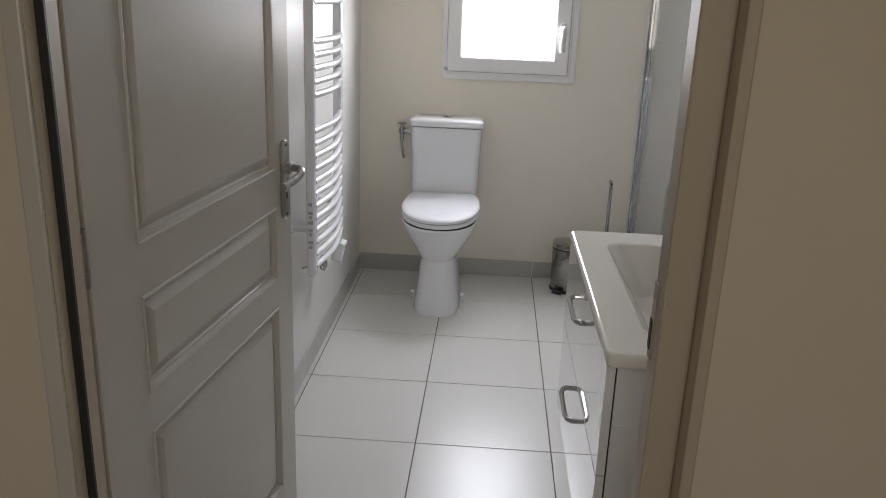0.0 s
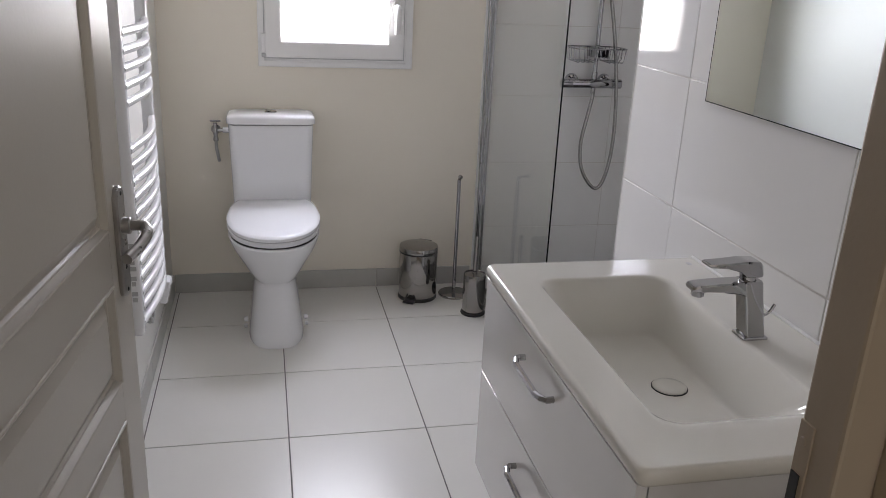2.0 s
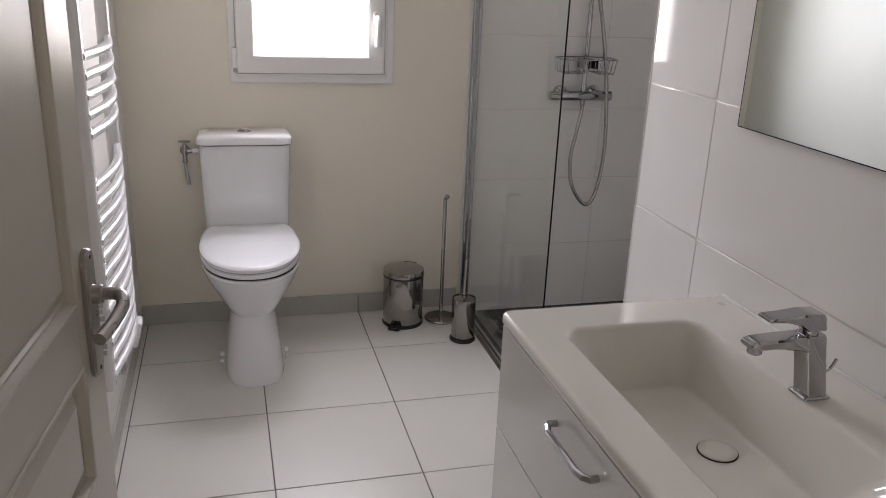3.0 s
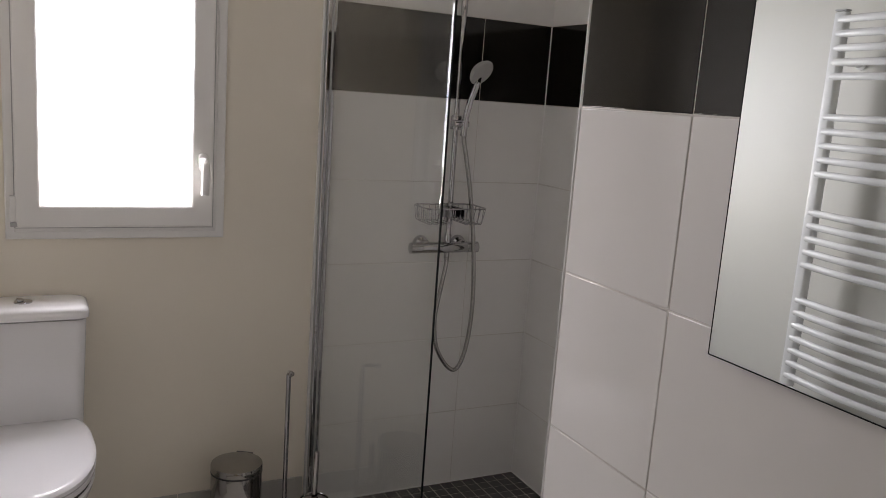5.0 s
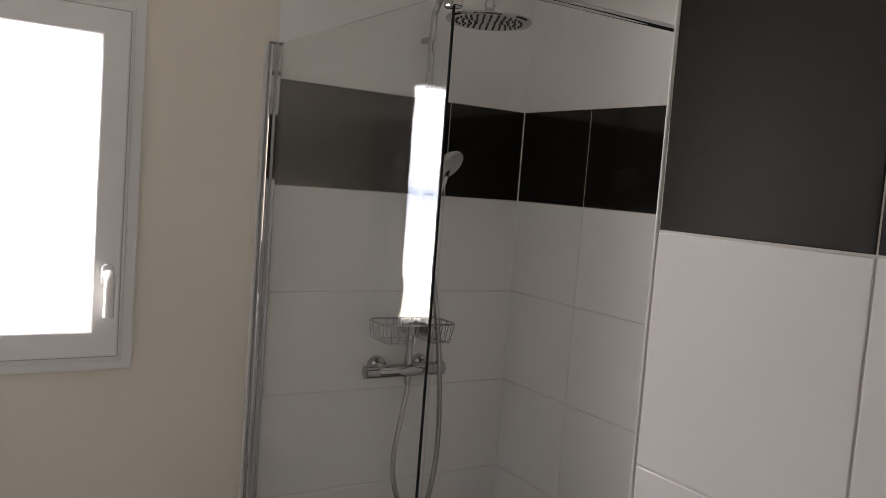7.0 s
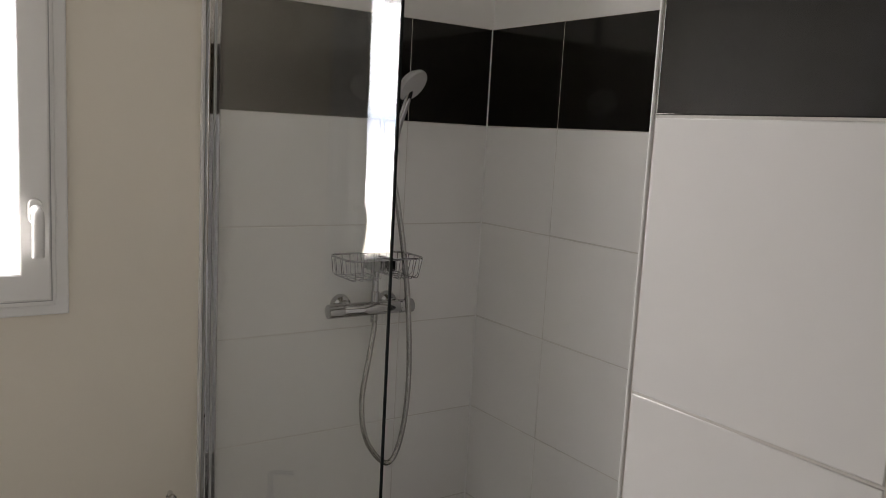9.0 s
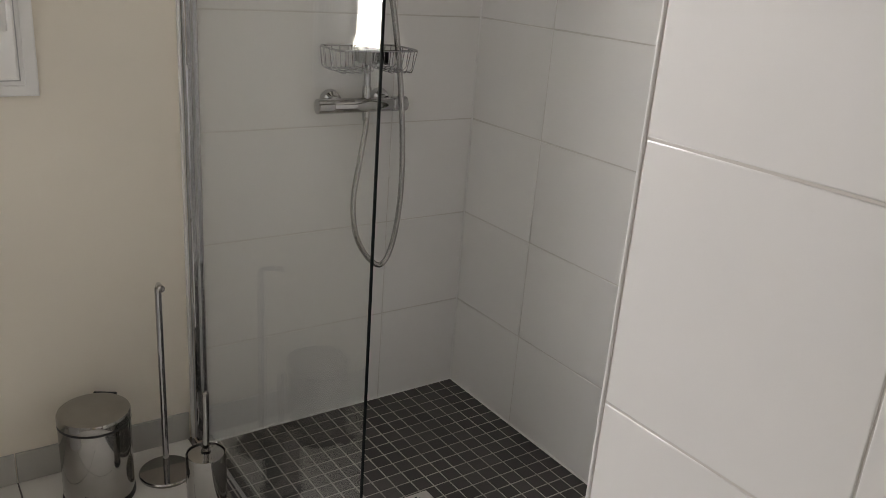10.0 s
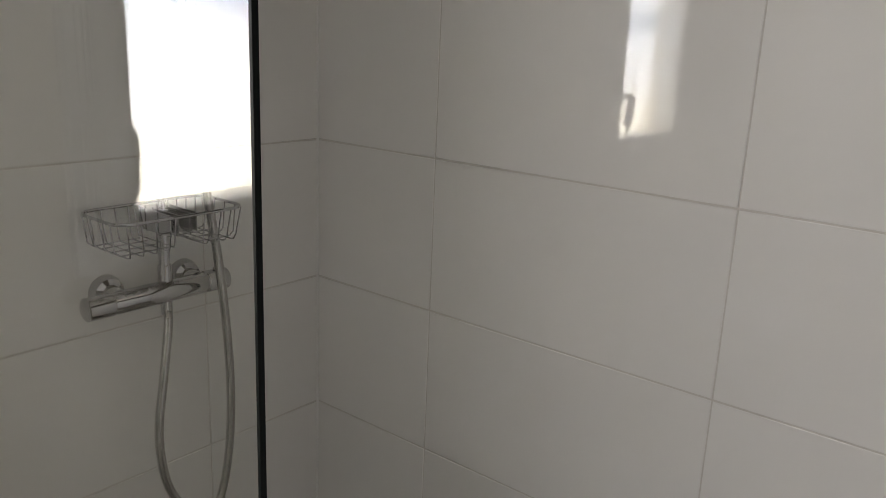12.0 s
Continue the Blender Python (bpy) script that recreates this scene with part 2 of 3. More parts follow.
# ---- window ----
def frame_bars(x0, x1, z0, z1, y0, y1, wide, bevel=0.004):
    """A frame round an opening, its corners mitred, its front edges eased."""
    section = [(0, y1), (0, y0 + bevel), (bevel * .3, y0 + bevel * .3), (bevel, y0), (wide - bevel, y0), (wide - bevel * .3, y0 + bevel * .3), (wide, y0 + bevel), (wide, y1), (0, y1)]
    bm = loft([[(x0 + i, y, z0 + i), (x1 - i, y, z0 + i), (x1 - i, y, z1 - i), (x0 + i, y, z1 - i)] for i, y in section], cap=False)
    bmesh.ops.remove_doubles(bm, verts=bm.verts, dist=1e-6)
    return bm


window = empty("window_1", "white plastic tilt window with overbright frosted daylight", "window", kind="structure")
part("window_trim", frame_bars(0.412, 1.072, 1.026, 2.006, YB - 0.014, YB - 0.001, 0.055), PVC, window)
part("window_frame", frame_bars(0.436, 1.044, 1.05, 1.985, YB - 0.02, YB + 0.06, 0.04), PVC, window)
sash = part("window_sash", frame_bars(0.440, 1.030, 1.066, 1.967, YB - 0.036, YB + 0.055, 0.068, 0.005), PVC, window)
# grey line painted for the shade in the groove round the sash
part("sash_shade_line", frame_bars(0.4365, 1.0335, 1.0625, 1.9705, YB - 0.0245, YB - 0.0205, 0.0033, 0.0005), GREYP, window, "thin grey line for the shade round the sash")
slope = [(0, YB - 0.004), (0, YB - 0.030), (0.001, YB - 0.031), (0.002, YB - 0.030), (0.006, YB - 0.008), (0.006, YB - 0.004), (0, YB - 0.004)]
part("glazing_bead", loft([[(0.5075 + i, y, 1.1335 + i), (0.9625 - i, y, 1.1335 + i), (0.9625 - i, y, 1.8995 - i), (0.5075 + i, y, 1.8995 - i)] for i, y in slope], cap=False), PVC, sash)
pane = part("pane", box(0.5085, 0.9615, YB - 0.0035, YB + 0.0025, 1.1345, 1.8985), WGLASS, sash)
pane.visible_shadow = False
part("hinge_cover", box(0.424, 0.443, YB - 0.04, YB - 0.015, 1.085, 1.165, 0.004), PVC, window)
part("hinge_pin", box(0.426, 0.449, YB - 0.036, YB - 0.021, 1.068, 1.084, 0.003), GREYP, window)
hb = moved(loft([rounded(-0.016, 0.016, -0.031, 0.031, z, 0.0159) for z in (0, 0.011)] + [rounded(-0.013, 0.013, -0.028, 0.028, 0.014, 0.0129)]), pose(0.996, YB - 0.036, 1.284, 90, 0, 0))
handle = part("handle_base", hb, PVC, sash, smooth=True)
part("handle_lever", tube([(0.996, YB - 0.045, 1.287), (0.996, YB - 0.075, 1.286), (0.996, YB - 0.086, 1.272), (0.996, YB - 0.085, 1.238), (0.996, YB - 0.078, 1.180)], 0.0135, 12, 5), PVC, handle, smooth=True)

# daylight outside the window
em = bpy.data.materials.new("bright sky")
em.use_nodes = True
en = em.node_tree.nodes
en.remove(en["Principled BSDF"])
emit = en.new("ShaderNodeEmission")
place = en.new("ShaderNodeNewGeometry")
split = en.new("ShaderNodeSeparateXYZ")
rise = en.new("ShaderNodeMapRange")
rise.inputs[1].default_value, rise.inputs[2].default_value = 1.0, 2.0     # height above the floor
drift = en.new("ShaderNodeTexNoise")
drift.inputs["Scale"].default_value, drift.inputs["Detail"].default_value = 3.5, 2
uneven = en.new("ShaderNodeMath")
uneven.operation, uneven.inputs[1].default_value = "MULTIPLY_ADD", 0.16
view = en.new("ShaderNodeValToRGB")                                       # dry ground, hazy tree line, white sky
stops = ((0.12, (0.86, 0.83, 0.74)), (0.27, (0.92, 0.91, 0.90)), (0.38, (0.90, 0.93, 1.06)), (0.52, (0.86, 0.91, 1.08)), (0.63, (0.38, 0.45, 0.62)), (0.72, (0.88, 0.93, 1.11)), (0.85, (0.92, 0.97, 1.14)))
while len(view.color_ramp.elements) < len(stops):
    view.color_ramp.elements.new(0.5)
for k, (at, tint) in enumerate(stops):
    view.color_ramp.elements[k].position, view.color_ramp.elements[k].color = at, (*tint, 1)
em.node_tree.links.new(place.outputs["Position"], split.inputs[0])
em.node_tree.links.new(place.outputs["Position"], drift.inputs["Vector"])
em.node_tree.links.new(split.outputs[2], rise.inputs[0])
em.node_tree.links.new(drift.outputs[0], uneven.inputs[0])
em.node_tree.links.new(rise.outputs[0], uneven.inputs[2])
em.node_tree.links.new(uneven.outputs[0], view.inputs[0])
em.node_tree.links.new(view.outputs[0], emit.inputs[0])
emit.inputs[1].default_value = 21.0
em.node_tree.links.new(emit.outputs[0], en["Material Output"].inputs[0])
b = bmesh.new()
bmesh.ops.create_grid(b, x_segments=1, y_segments=1, size=0.5)
moved(b, pose(0.74, YB + WN + 0.01, 1.515, 90, 0, 0) @ Matrix.Diagonal((0.64, 0.95, 1, 1)))
tagged(part("backdrop", b, em), "overbright white daylight sky outside the window", "sky", kind="structure")


# ---- doorway and door ----
frame_ob = empty("door_frame", "taupe painted timber door frame in the hall wall", "door frame", kind="structure")
part("jamb", box(DX0, 0.105, -0.085, -0.045, 0.0, DH - 0.06, 0.004), FRAMEP, frame_ob)
jamb_r = part("jamb", box(0.922, DX1, -0.078, -0.021, 0.0, DH - 0.06, 0.004), FRAMEP, frame_ob)
part("head", box(DX0, DX1, -0.078, -0.045, DH - 0.06, DH, 0.004), FRAMEP, frame_ob)
# left casing takes the lighter door paint to imitate its edge catching light
part("casing", box(DX0 - 0.026, DX0 + 0.001, -0.126, -0.1185, 0.0, DH + 0.01, 0.003), DOORP, frame_ob)
part("casing", box(DX1 - 0.003, DX1 + 0.014, -0.126, -0.1185, 0.0, DH + 0.01, 0.003), FRAMEP, frame_ob)
# draught seal, widened in black to stand for the rebate's shadow too
part("seal_and_shade", box(DX0 + 0.0005, DX0 + 0.013, -0.092, -0.0855, 0.005, DH - 0.06, 0.001), BLACK, frame_ob)
part("strike_plate", box(0.920, 0.9225, -0.043, -0.0225, 0.95, 1.065, 0.001), FRAMEP, jamb_r)
# black block painted for the dark inside of the hole
part("latch_hole", box(0.9185, 0.9205, -0.037, -0.025, 0.965, 1.01), BLACK, jamb_r)
part("screw", moved(lathe([(0.005, 0), (0.004, 0.0015)], 12), pose(0.920, -0.032, 1.045, 0, -90, 0)), FRAMEP, jamb_r)

door = empty("door_1", "grey-beige panelled wooden door standing open inwards", "door", kind="structure")
door.matrix_basis = pose(0.1035, -0.03, 0.008, 0, 0, 83.7)
DW, DT, DTOP = 0.83, 0.04, 2.01
PU = (0.132, 0.733)
PZ = ((0.18, 0.685), (0.756, 0.935), (1.023, 1.90))
b = box(0, PU[0], 0, DT, 0, DTOP, 0.0004, 1)
box(PU[1], DW, 0, DT, 0, DTOP, 0.0004, 1, bm=b)
for z0, z1 in ((0, PZ[0][0]), (PZ[0][1], PZ[1][0]), (PZ[1][1], PZ[2][0]), (PZ[2][1], DTOP)):
    box(PU[0], PU[1], 0.0002, DT - 0.0002, z0, z1, bm=b)
leaf = part("leaf", b, DOORP, door)
for z0, z1 in PZ:
    rings = []
    for inset, d in ((0, 0.0), (0.0008, -0.002), (0.003, -0.0032), (0.006, -0.002), (0.0075, 0.003), (0.010, 0.009), (0.013, 0.0095), (0.016, 0.0135), (0.019, 0.0135), (0.040, 0.002), (0.042, 0.002)):
        rings.append([(x, d, z) for x, z in ((PU[0] + inset, z0 + inset), (PU[1] - inset, z0 + inset), (PU[1] - inset, z1 - inset), (PU[0] + inset, z1 - inset))])
    b = loft(rings, cap=False)
    vs = list(b.verts)[-4:]
    b.faces.new(vs)
    box(PU[0], PU[1], 0.018, DT - 0.002, z0, z1, bm=b)
    part("panel", b, DOORP, door)
U0 = 0.784
pl = loft([[(x, -d, z) for x, z, _ in rounded(U0 - w, U0 + w, 0.895 + 0.021 - w, 1.087 - 0.021 + w, 0, w * 0.98)] for w, d in ((0.021, 0.0005), (0.021, 0.006), (0.018, 0.009))])
plate = part("handle_plate", pl, NICKEL, door, "satin nickel backplate", smooth=True)
part("lever", tube([(U0, -0.008, 1.02), (U0, -0.032, 1.021), (U0 - 0.006, -0.046, 1.020), (U0 - 0.026, -0.053, 1.014), (U0 - 0.062, -0.049, 1.005), (U0 - 0.105, -0.040, 0.999)], 0.009, 14, 6), NICKEL, plate, smooth=True)
part("collar", moved(lathe([(0.014, 0), (0.014, 0.012), (0.012, 0.014)], 24), pose(U0, -0.008, 1.02, 90, 0, 0)), NICKEL, plate, smooth=True)
# black inset in place of the keyhole's dark inside
part("keyhole", box(U0 - 0.004, U0 + 0.004, -0.0098, -0.008, 0.945, 0.962, 0.002), BLACK, plate)
for zz in (0.908, 1.075):
    part("screw", moved(lathe([(0.004, 0), (0.003, 0.0012)], 12), pose(U0, -0.0088, zz, 90, 0, 0)), BLACK, plate)
for zz in (0.25, 1.0, 1.75):
    part("hinge", moved(lathe([(0.007, 0), (0.007, 0.09)], 16), pose(-0.008, 0.002, zz)), NICKEL, door)

# ---- toilet ----
TX, TY = 0.457, 2.62
toilet = empty("toilet", "white ceramic close-coupled toilet with closed lid against the wall", "toilet", (TX, TY, 0))


def local(bm, x, y, z=0):
    return moved(bm, Matrix.Translation((-x, -y, -z)))


prof = ((0, .111, .256, .20), (.004, .113, .257, .20), (.03, .109, .252, .20), (.08, .103, .242, .19), (.14, .096, .228, .18), (.20, .088, .212, .17), (.238, .083, .203, .165),
        (.25, .083, .202, .166), (.258, .089, .207, .17), (.264, .097, .214, .172), (.29, .117, .229, .18), (.33, .144, .247, .195), (.37, .168, .264, .21), (.40, .179, .274, .22), (.413, .182, .277, .225), (.418, .178, .273, .222))
part("bowl", local(loft([egg(TX, TY, z, w, f, bk, power=2.15 + 0.85 * min(1, max(0, (.30 - z) / .06))) for z, w, f, bk in prof]), TX, TY), CERAMIC, toilet, smooth=True)


def tilted(rings, k):
    """Rings that rise towards the back by k."""
    return [[(x, y, z + (y - 2.35) * k) for x, y, z in r] for r in rings]



def straight_back(rings, at):
    """Cut the hinge side of each ring straight."""
    out = []
    for r in rings:
        end = SY + (max(y for _, y, _ in r) - SY) * at
        out.append([(x, min(y, end), z) for x, y, z in r])
    return out


SY = 2.632
part("seat_ring", local(loft(tilted(straight_back([egg(TX, SY, z, w, f, bk * 1.2, power=2.1, taper=0.15) for z, w, f, bk in ((.424, .180, .276, .19), (.426, .184, .281, .195), (.440, .186, .284, .195), (.444, .182, .280, .19))], .84), .02)), TX, TY), SEATP, toilet, smooth=True)
# dark sheets painted for the shade between bowl, seat and lid
part("seat_gap_shade", local(loft([egg(TX, SY, z, .176, .272, .185) for z in (.4175, .4255)]), TX, TY), BLACK, toilet)
part("seat_gap_shade", local(loft(tilted([egg(TX, SY, z, .178, .276, .185) for z in (.443, .449)], .025)), TX, TY), GREYP, toilet)
part("lid", local(loft(tilted(straight_back([egg(TX, SY, z, w, f, bk * 1.2, power=2.15, taper=0.15) for z, w, f, bk in ((.447, .181, .279, .196), (.450, .186, .285, .20), (.461, .186, .286, .20), (.467, .181, .280, .196), (.4705, .170, .268, .187), (.472, .11, .20, .13))], .84), .035)), TX, TY), SEATP, toilet, smooth=True)
part("neck", local(loft([rounded(TX - w, TX + w, 2.72, YB - 0.03, z, 0.05) for z, w in ((.30, .10), (.36, .13), (.418, .155))]), TX, TY), CERAMIC, toilet, smooth=True)
tank = []
for z, w, y0 in ((.419, .155, 2.85), (.425, .160, 2.838), (.44, .163, 2.832), (.60, .168, 2.828), (.79, .174, 2.822), (.803, .174, 2.822)):
    tank.append(rounded(TX - w, TX + w, y0, YB - 0.012, z, 0.03))
part("cistern", local(loft(tank), TX, TY), CERAMIC, toilet, smooth=True)
lid = []
for z, i in ((.807, .005), (.81, 0), (.832, 0), (.839, .004), (.844, .012), (.847, .03)):
    lid.append(rounded(TX - .182 + i, TX + .182 - i, 2.812 + i, YB - 0.006 - i * .5, z, 0.034))
clid = part("cistern_lid", local(loft(lid), TX, TY), CERAMIC, toilet, smooth=True)
button = part("flush_button", local(moved(lathe([(.026, 0), (.026, .004), (.023, .006)], 32), pose(TX, 2.90, .846)), TX, TY), CHROME, clid, smooth=True)
part("flush_insert", local(moved(loft([rounded(-.019, .001, -.016, .016, z, .0095) for z in (0, .004)]), pose(TX, 2.90, .8515, 0, 12, 0)), TX, TY), CHROME, clid, smooth=True)
for sx in (-1, 1):
    part("bolt_cap", local(moved(lathe([(.011, 0), (.011, .012), (.006, .017)], 16), pose(TX + sx * .113, 2.56, .05, 0, sx * 90, 0)), TX, TY), SEATP, toilet, smooth=True)
    part("bolt_cap", local(moved(lathe([(.009, 0), (.009, .01), (.005, .014)], 16), pose(TX + sx * .117, 2.56, .02, 0, sx * 90, 0)), TX, TY), SEATP, toilet, smooth=True)
    part("seat_hinge", local(moved(lathe([(.013, -.03), (.013, .03)], 16), pose(TX + sx * .075, 2.822, .462, 0, 90, 0)), TX, TY), SEATP, toilet, smooth=True)

valve = empty("stop_valve", "small chrome angle valve beside the toilet cistern", "valve", (0.225, 2.965, 0.76))
part("body", local(moved(lathe([(.010, -.045), (.012, -.04), (.009, -.02), (.012, -.012), (.012, .012), (.008, .018), (.008, .034)], 20), pose(0.225, 2.965, 0.755)), .225, 2.965, .76), CHROME, valve, smooth=True)
part("wall_rose", local(moved(lathe([(.02, 0), (.02, .006), (.009, .012), (.009, .036)], 24), pose(0.225, 2.999, 0.755, 90, 0, 0)), .225, 2.965, .76), CHROME, valve, smooth=True)
part("outlet", local(tube([(.225, 2.965, .757), (.262, 2.963, .757)], .008, 14), .225, 2.965, .76), CHROME, valve, smooth=True)
part("inlet_nut", local(moved(lathe([(.012, -.013), (.012, .013)], 8), pose(.268, 2.963, .757, 0, 90, 0)), .225, 2.965, .76), SEATP, valve)
part("tap_handle", local(tube([(.203, 2.962, .797), (.247, 2.962, .797)], .0045, 10), .225, 2.965, .76), CHROME, valve, smooth=True)
part("supply_pipe", local(tube([(.225, 2.965, .715), (.226, 2.966, .68), (.231, 2.972, .645), (.234, 2.985, .618)], .007, 12, 5), .225, 2.965, .76), GREYP, valve, smooth=True)

# ---- towel radiator ----
rad = empty("towel_radiator", "white enamelled electric towel radiator with bowed bars on the wall", "radiator", (0.0, 1.73, 0.44))
RX, RN, RF = 0.088, 1.50, 1.970
for y in (RN, RF):
    part("upright", local(moved(box(-.016, .016, -.022, .022, .488, 1.893, .011, 4), pose(RX, y, 0)), 0, 1.73, .44), ENAMEL, rad, smooth=True)
    part("end_cap", local(box(RX - .014, RX + .014, y - .020, y + .020, 1.893, 1.899, .003), 0, 1.73, .44), GREYP, rad)
levels = [1.869 - .0428 * k for k in range(5)] + [1.573 - .0442 * k for k in range(5)] + [1.273 - .0425 * k for k in range(5)] + [.987 - .0424 * k for k in range(12)]
bar = None
for z in levels:
    if bar is None:
        bm = tube([(RX + .008, RN, 0), (RX + .014, RN + .05, 0), (RX + .026, RN + .14, 0), (RX + .031, (RN + RF) / 2, 0), (RX + .026, RF - .14, 0), (RX + .014, RF - .05, 0), (RX + .008, RF, 0)], .0115, 12, 4)
        ob = part("bar", local(bm, 0, 1.73), ENAMEL, rad, smooth=True)
        bar = ob
    else:
        ob = new("bar", bar.data)
        ob.parent = rad
    ob.location = (0, 0, z - .44)
for y, z in ((RN + .03, .645), (RF - .03, .645), (RN + .03, 1.741), (RF - .03, 1.741)):
    part("bracket", local(moved(lathe([(.018, 0), (.018, .012), (.011, .016), (.011, .09)], 20), pose(0.001, y, z, 0, 90, 0)), 0, 1.73, .44), ENAMEL, rad, smooth=True)
for k, (z, w) in enumerate(((.745, .010), (.715, .013), (.70, .009), (.682, .014), (.655, .012), (.64, .008), (.612, .013), (.595, .010))):
    part("label_print", local(box(RX - w * .6, RX + w * .6, RN - .0226, RN - .0218, z - .006, z + .006), 0, 1.73, .44), GREYP, rad, "grey printed marks")
box_ob = part("control_box", local(moved(box(-.022, .022, -.032, .032, -.05, .03, .008, 3), pose(RX + .01, RF - .015, .445, 0, 12, 0)), 0, 1.73, .44), ENAMEL, rad, smooth=True)
part("control_panel", local(moved(box(-.001, .001, -.02, .02, -.03, .018, .0005), pose(RX + .0325, RF - .015, .443, 0, 12, 0)), 0, 1.73, .44), GREYP, box_ob, "grey printed control marks")
coil = [(RX + .012 + .006 * math.sin(k * .7), 1.63 + .026 * math.cos(k * .5), .492 + .026 * math.sin(k * .5)) for k in range(26)] + [(RX - .03, 1.66, .47), (.006, 1.70, .44)]
part("power_cord", local(tube(coil, .0042, 8, 3), 0, 1.73, .44), GREYP, rad, smooth=True)

# ---- vanity ----
VY0, VY1 = 0.236, 1.045
van = empty("vanity_unit", "white gloss wall-hung vanity cabinet with two drawers", "cabinet", (1.17, 0.62, 0.31))


def vl(bm):
    return local(bm, 1.17, .62, .31)


b = box(.932, XR - .006, VY0 + .014, VY1 - .01, .312, .68, .0015)
box(.932, XR - .006, VY0 + .014, VY0 + .032, .68, .80, bm=b)
box(.932, XR - .006, VY1 - .028, VY1 - .01, .68, .80, bm=b)
part("carcass", vl(b), LACQ, van)
for z0, z1 in ((.312, .568), (.5715, .80)):
    dr = part("drawer_front", vl(box(.912, .929, VY0 + .012, VY1 - .008, z0, z1, .0015)), LACQ, van)
    hz = z1 - .052 if z1 > .6 else .503
    part("handle", vl(tube([(.9125, .575, hz), (.899, .575, hz), (.891, .583, hz), (.886, .60, hz), (.886, .715, hz), (.891, .732, hz), (.899, .74, hz), (.9125, .74, hz)], .0065, 10)), CHROME, dr, "chrome bow handle")
# black filler for the shade between drawer fronts and carcass
part("shadow_gap", vl(box(.929, .934, VY0 + .02, VY1 - .016, .32, .798)), BLACK, van)

basin = empty("washbasin", "cream-white moulded washbasin top on the vanity cabinet", "washbasin", (1.17, 0.62, 0.80))
rings = [rounded(.9135, XR - .0055, VY0 + .006, VY1 - .006, .8005, .012),
         rounded(.912, XR - .005, VY0 + .003, VY1 - .003, .803, .014), rounded(.908, XR - .005, VY0, VY1, .809, .016), rounded(.908, XR - .005, VY0, VY1, .823, .016),
         rounded(.911, XR - .005, VY0 + .003, VY1 - .003, .8285, .016), rounded(.914, XR - .006, VY0 + .006, VY1 - .006, .830, .016), rounded(.918, XR - .0065, VY0 + .010, VY1 - .010, .830, .016), rounded(.980, 1.298, .298, .948, .830, .045), rounded(.987, 1.291, .311, .941, .830, .045),
         rounded(.990, 1.288, .324, .938, .8296, .045), rounded(.994, 1.285, .339, .934, .8275, .045), rounded(.997, 1.283, .354, .932, .8235, .045),
         rounded(1.028, 1.270, .408, .915, .770, .045), rounded(1.066, 1.2625, .445, .906, .711, .042), rounded(1.070, 1.261, .452, .9045, .7055, .041), rounded(1.076, 1.258, .464, .902, .7018, .039), rounded(1.084, 1.253, .478, .897, .6996, .036), rounded(1.12, 1.22, .52, .85, .6985, .02)]
b = loft(rings, cap=False)
b.verts.ensure_lookup_table()
b.faces.new([b.verts[i] for i in range(len(b.verts) - 28, len(b.verts))])
part("top", local(b, 1.17, .62, .80), BASIN, basin, smooth=True)
part("maker_mark", local(moved(lathe([(.006, 0), (.006, .0004)], 16), pose(1.385, 1.0, .8303) @ Matrix.Diagonal((1, 1.6, 1, 1))), 1.17, .62, .80), GREYP, basin)
part("sealant_bead", local(tube([(XR - .007, VY0 + .004, .8315), (XR - .007, VY1 - .004, .8315)], .0035, 10), 1.17, .62, .80), PVC, basin, "white sealant line along the wall", smooth=True)
# black ring stands in for the thin shadow round the plug
part("drain_shade_ring", local(moved(lathe([(.0355, 0), (.0355, .0015), (.033, .002)], 36), pose(1.190, .674, .6985)), 1.17, .62, .80), BLACK, basin)
part("drain_plug", local(moved(lathe([(.031, .0), (.0335, .001), (.0335, .0035), (.0315, .005), (.02, .0058)], 36), pose(1.190, .674, .6985)), 1.17, .62, .80), BASIN, basin, smooth=True)


def raked(bm, short=1.0):
    """The tap body rakes forward a little over its foot."""
    for v in bm.verts:
        v.co.x = v.co.x * (short if v.co.x < -.02 else 1) - (1 - short) * .02 * (v.co.x < -.02) - .2 * v.co.z
    return bm


FX, FY, FZ = 1.307, .619, .8302
tap = empty("basin_tap", "chrome single-lever mixer tap on the washbasin", "tap", (FX, FY, FZ))
tap.scale = (1, 1, 0.955)
part("base_plate", loft([rounded(-.027, .024, -.023, .023, z, .005) for z in (0, .003)] + [rounded(-.025, .022, -.021, .021, .005, .005)]), CHROME, tap, smooth=True)
part("column", raked(loft([rounded(-.020 + i, .020, -.0195 + j, .0195 - j, z, .006) for z, i, j in ((.004, 0, 0), (.05, .001, .0005), (.09, .001, .0005), (.116, 0, 0), (.119, .003, .003))])), CHROME, tap, smooth=True)
sp = []
for x, z0, z1, w in ((.0, .082, .118, .0185), (-.03, .094, .118, .0185), (-.08, .100, .117, .0185), (-.122, .101, .115, .0185), (-.136, .101, .113, .0175), (-.141, .103, .111, .015)):
    sp.append([(x, y, z) for y, z in ((-w, z0 + .003), (-w + .003, z0), (w - .003, z0), (w, z0 + .003), (w, z1 - .003), (w - .003, z1), (-w + .003, z1), (-w, z1 - .003))])
part("spout", raked(loft(sp), .81), CHROME, tap, smooth=True)
part("aerator", moved(lathe([(.010, -.012), (.012, -.01), (.012, .004)], 20), pose(-.122, 0, .101)), CHROME, tap, smooth=True)
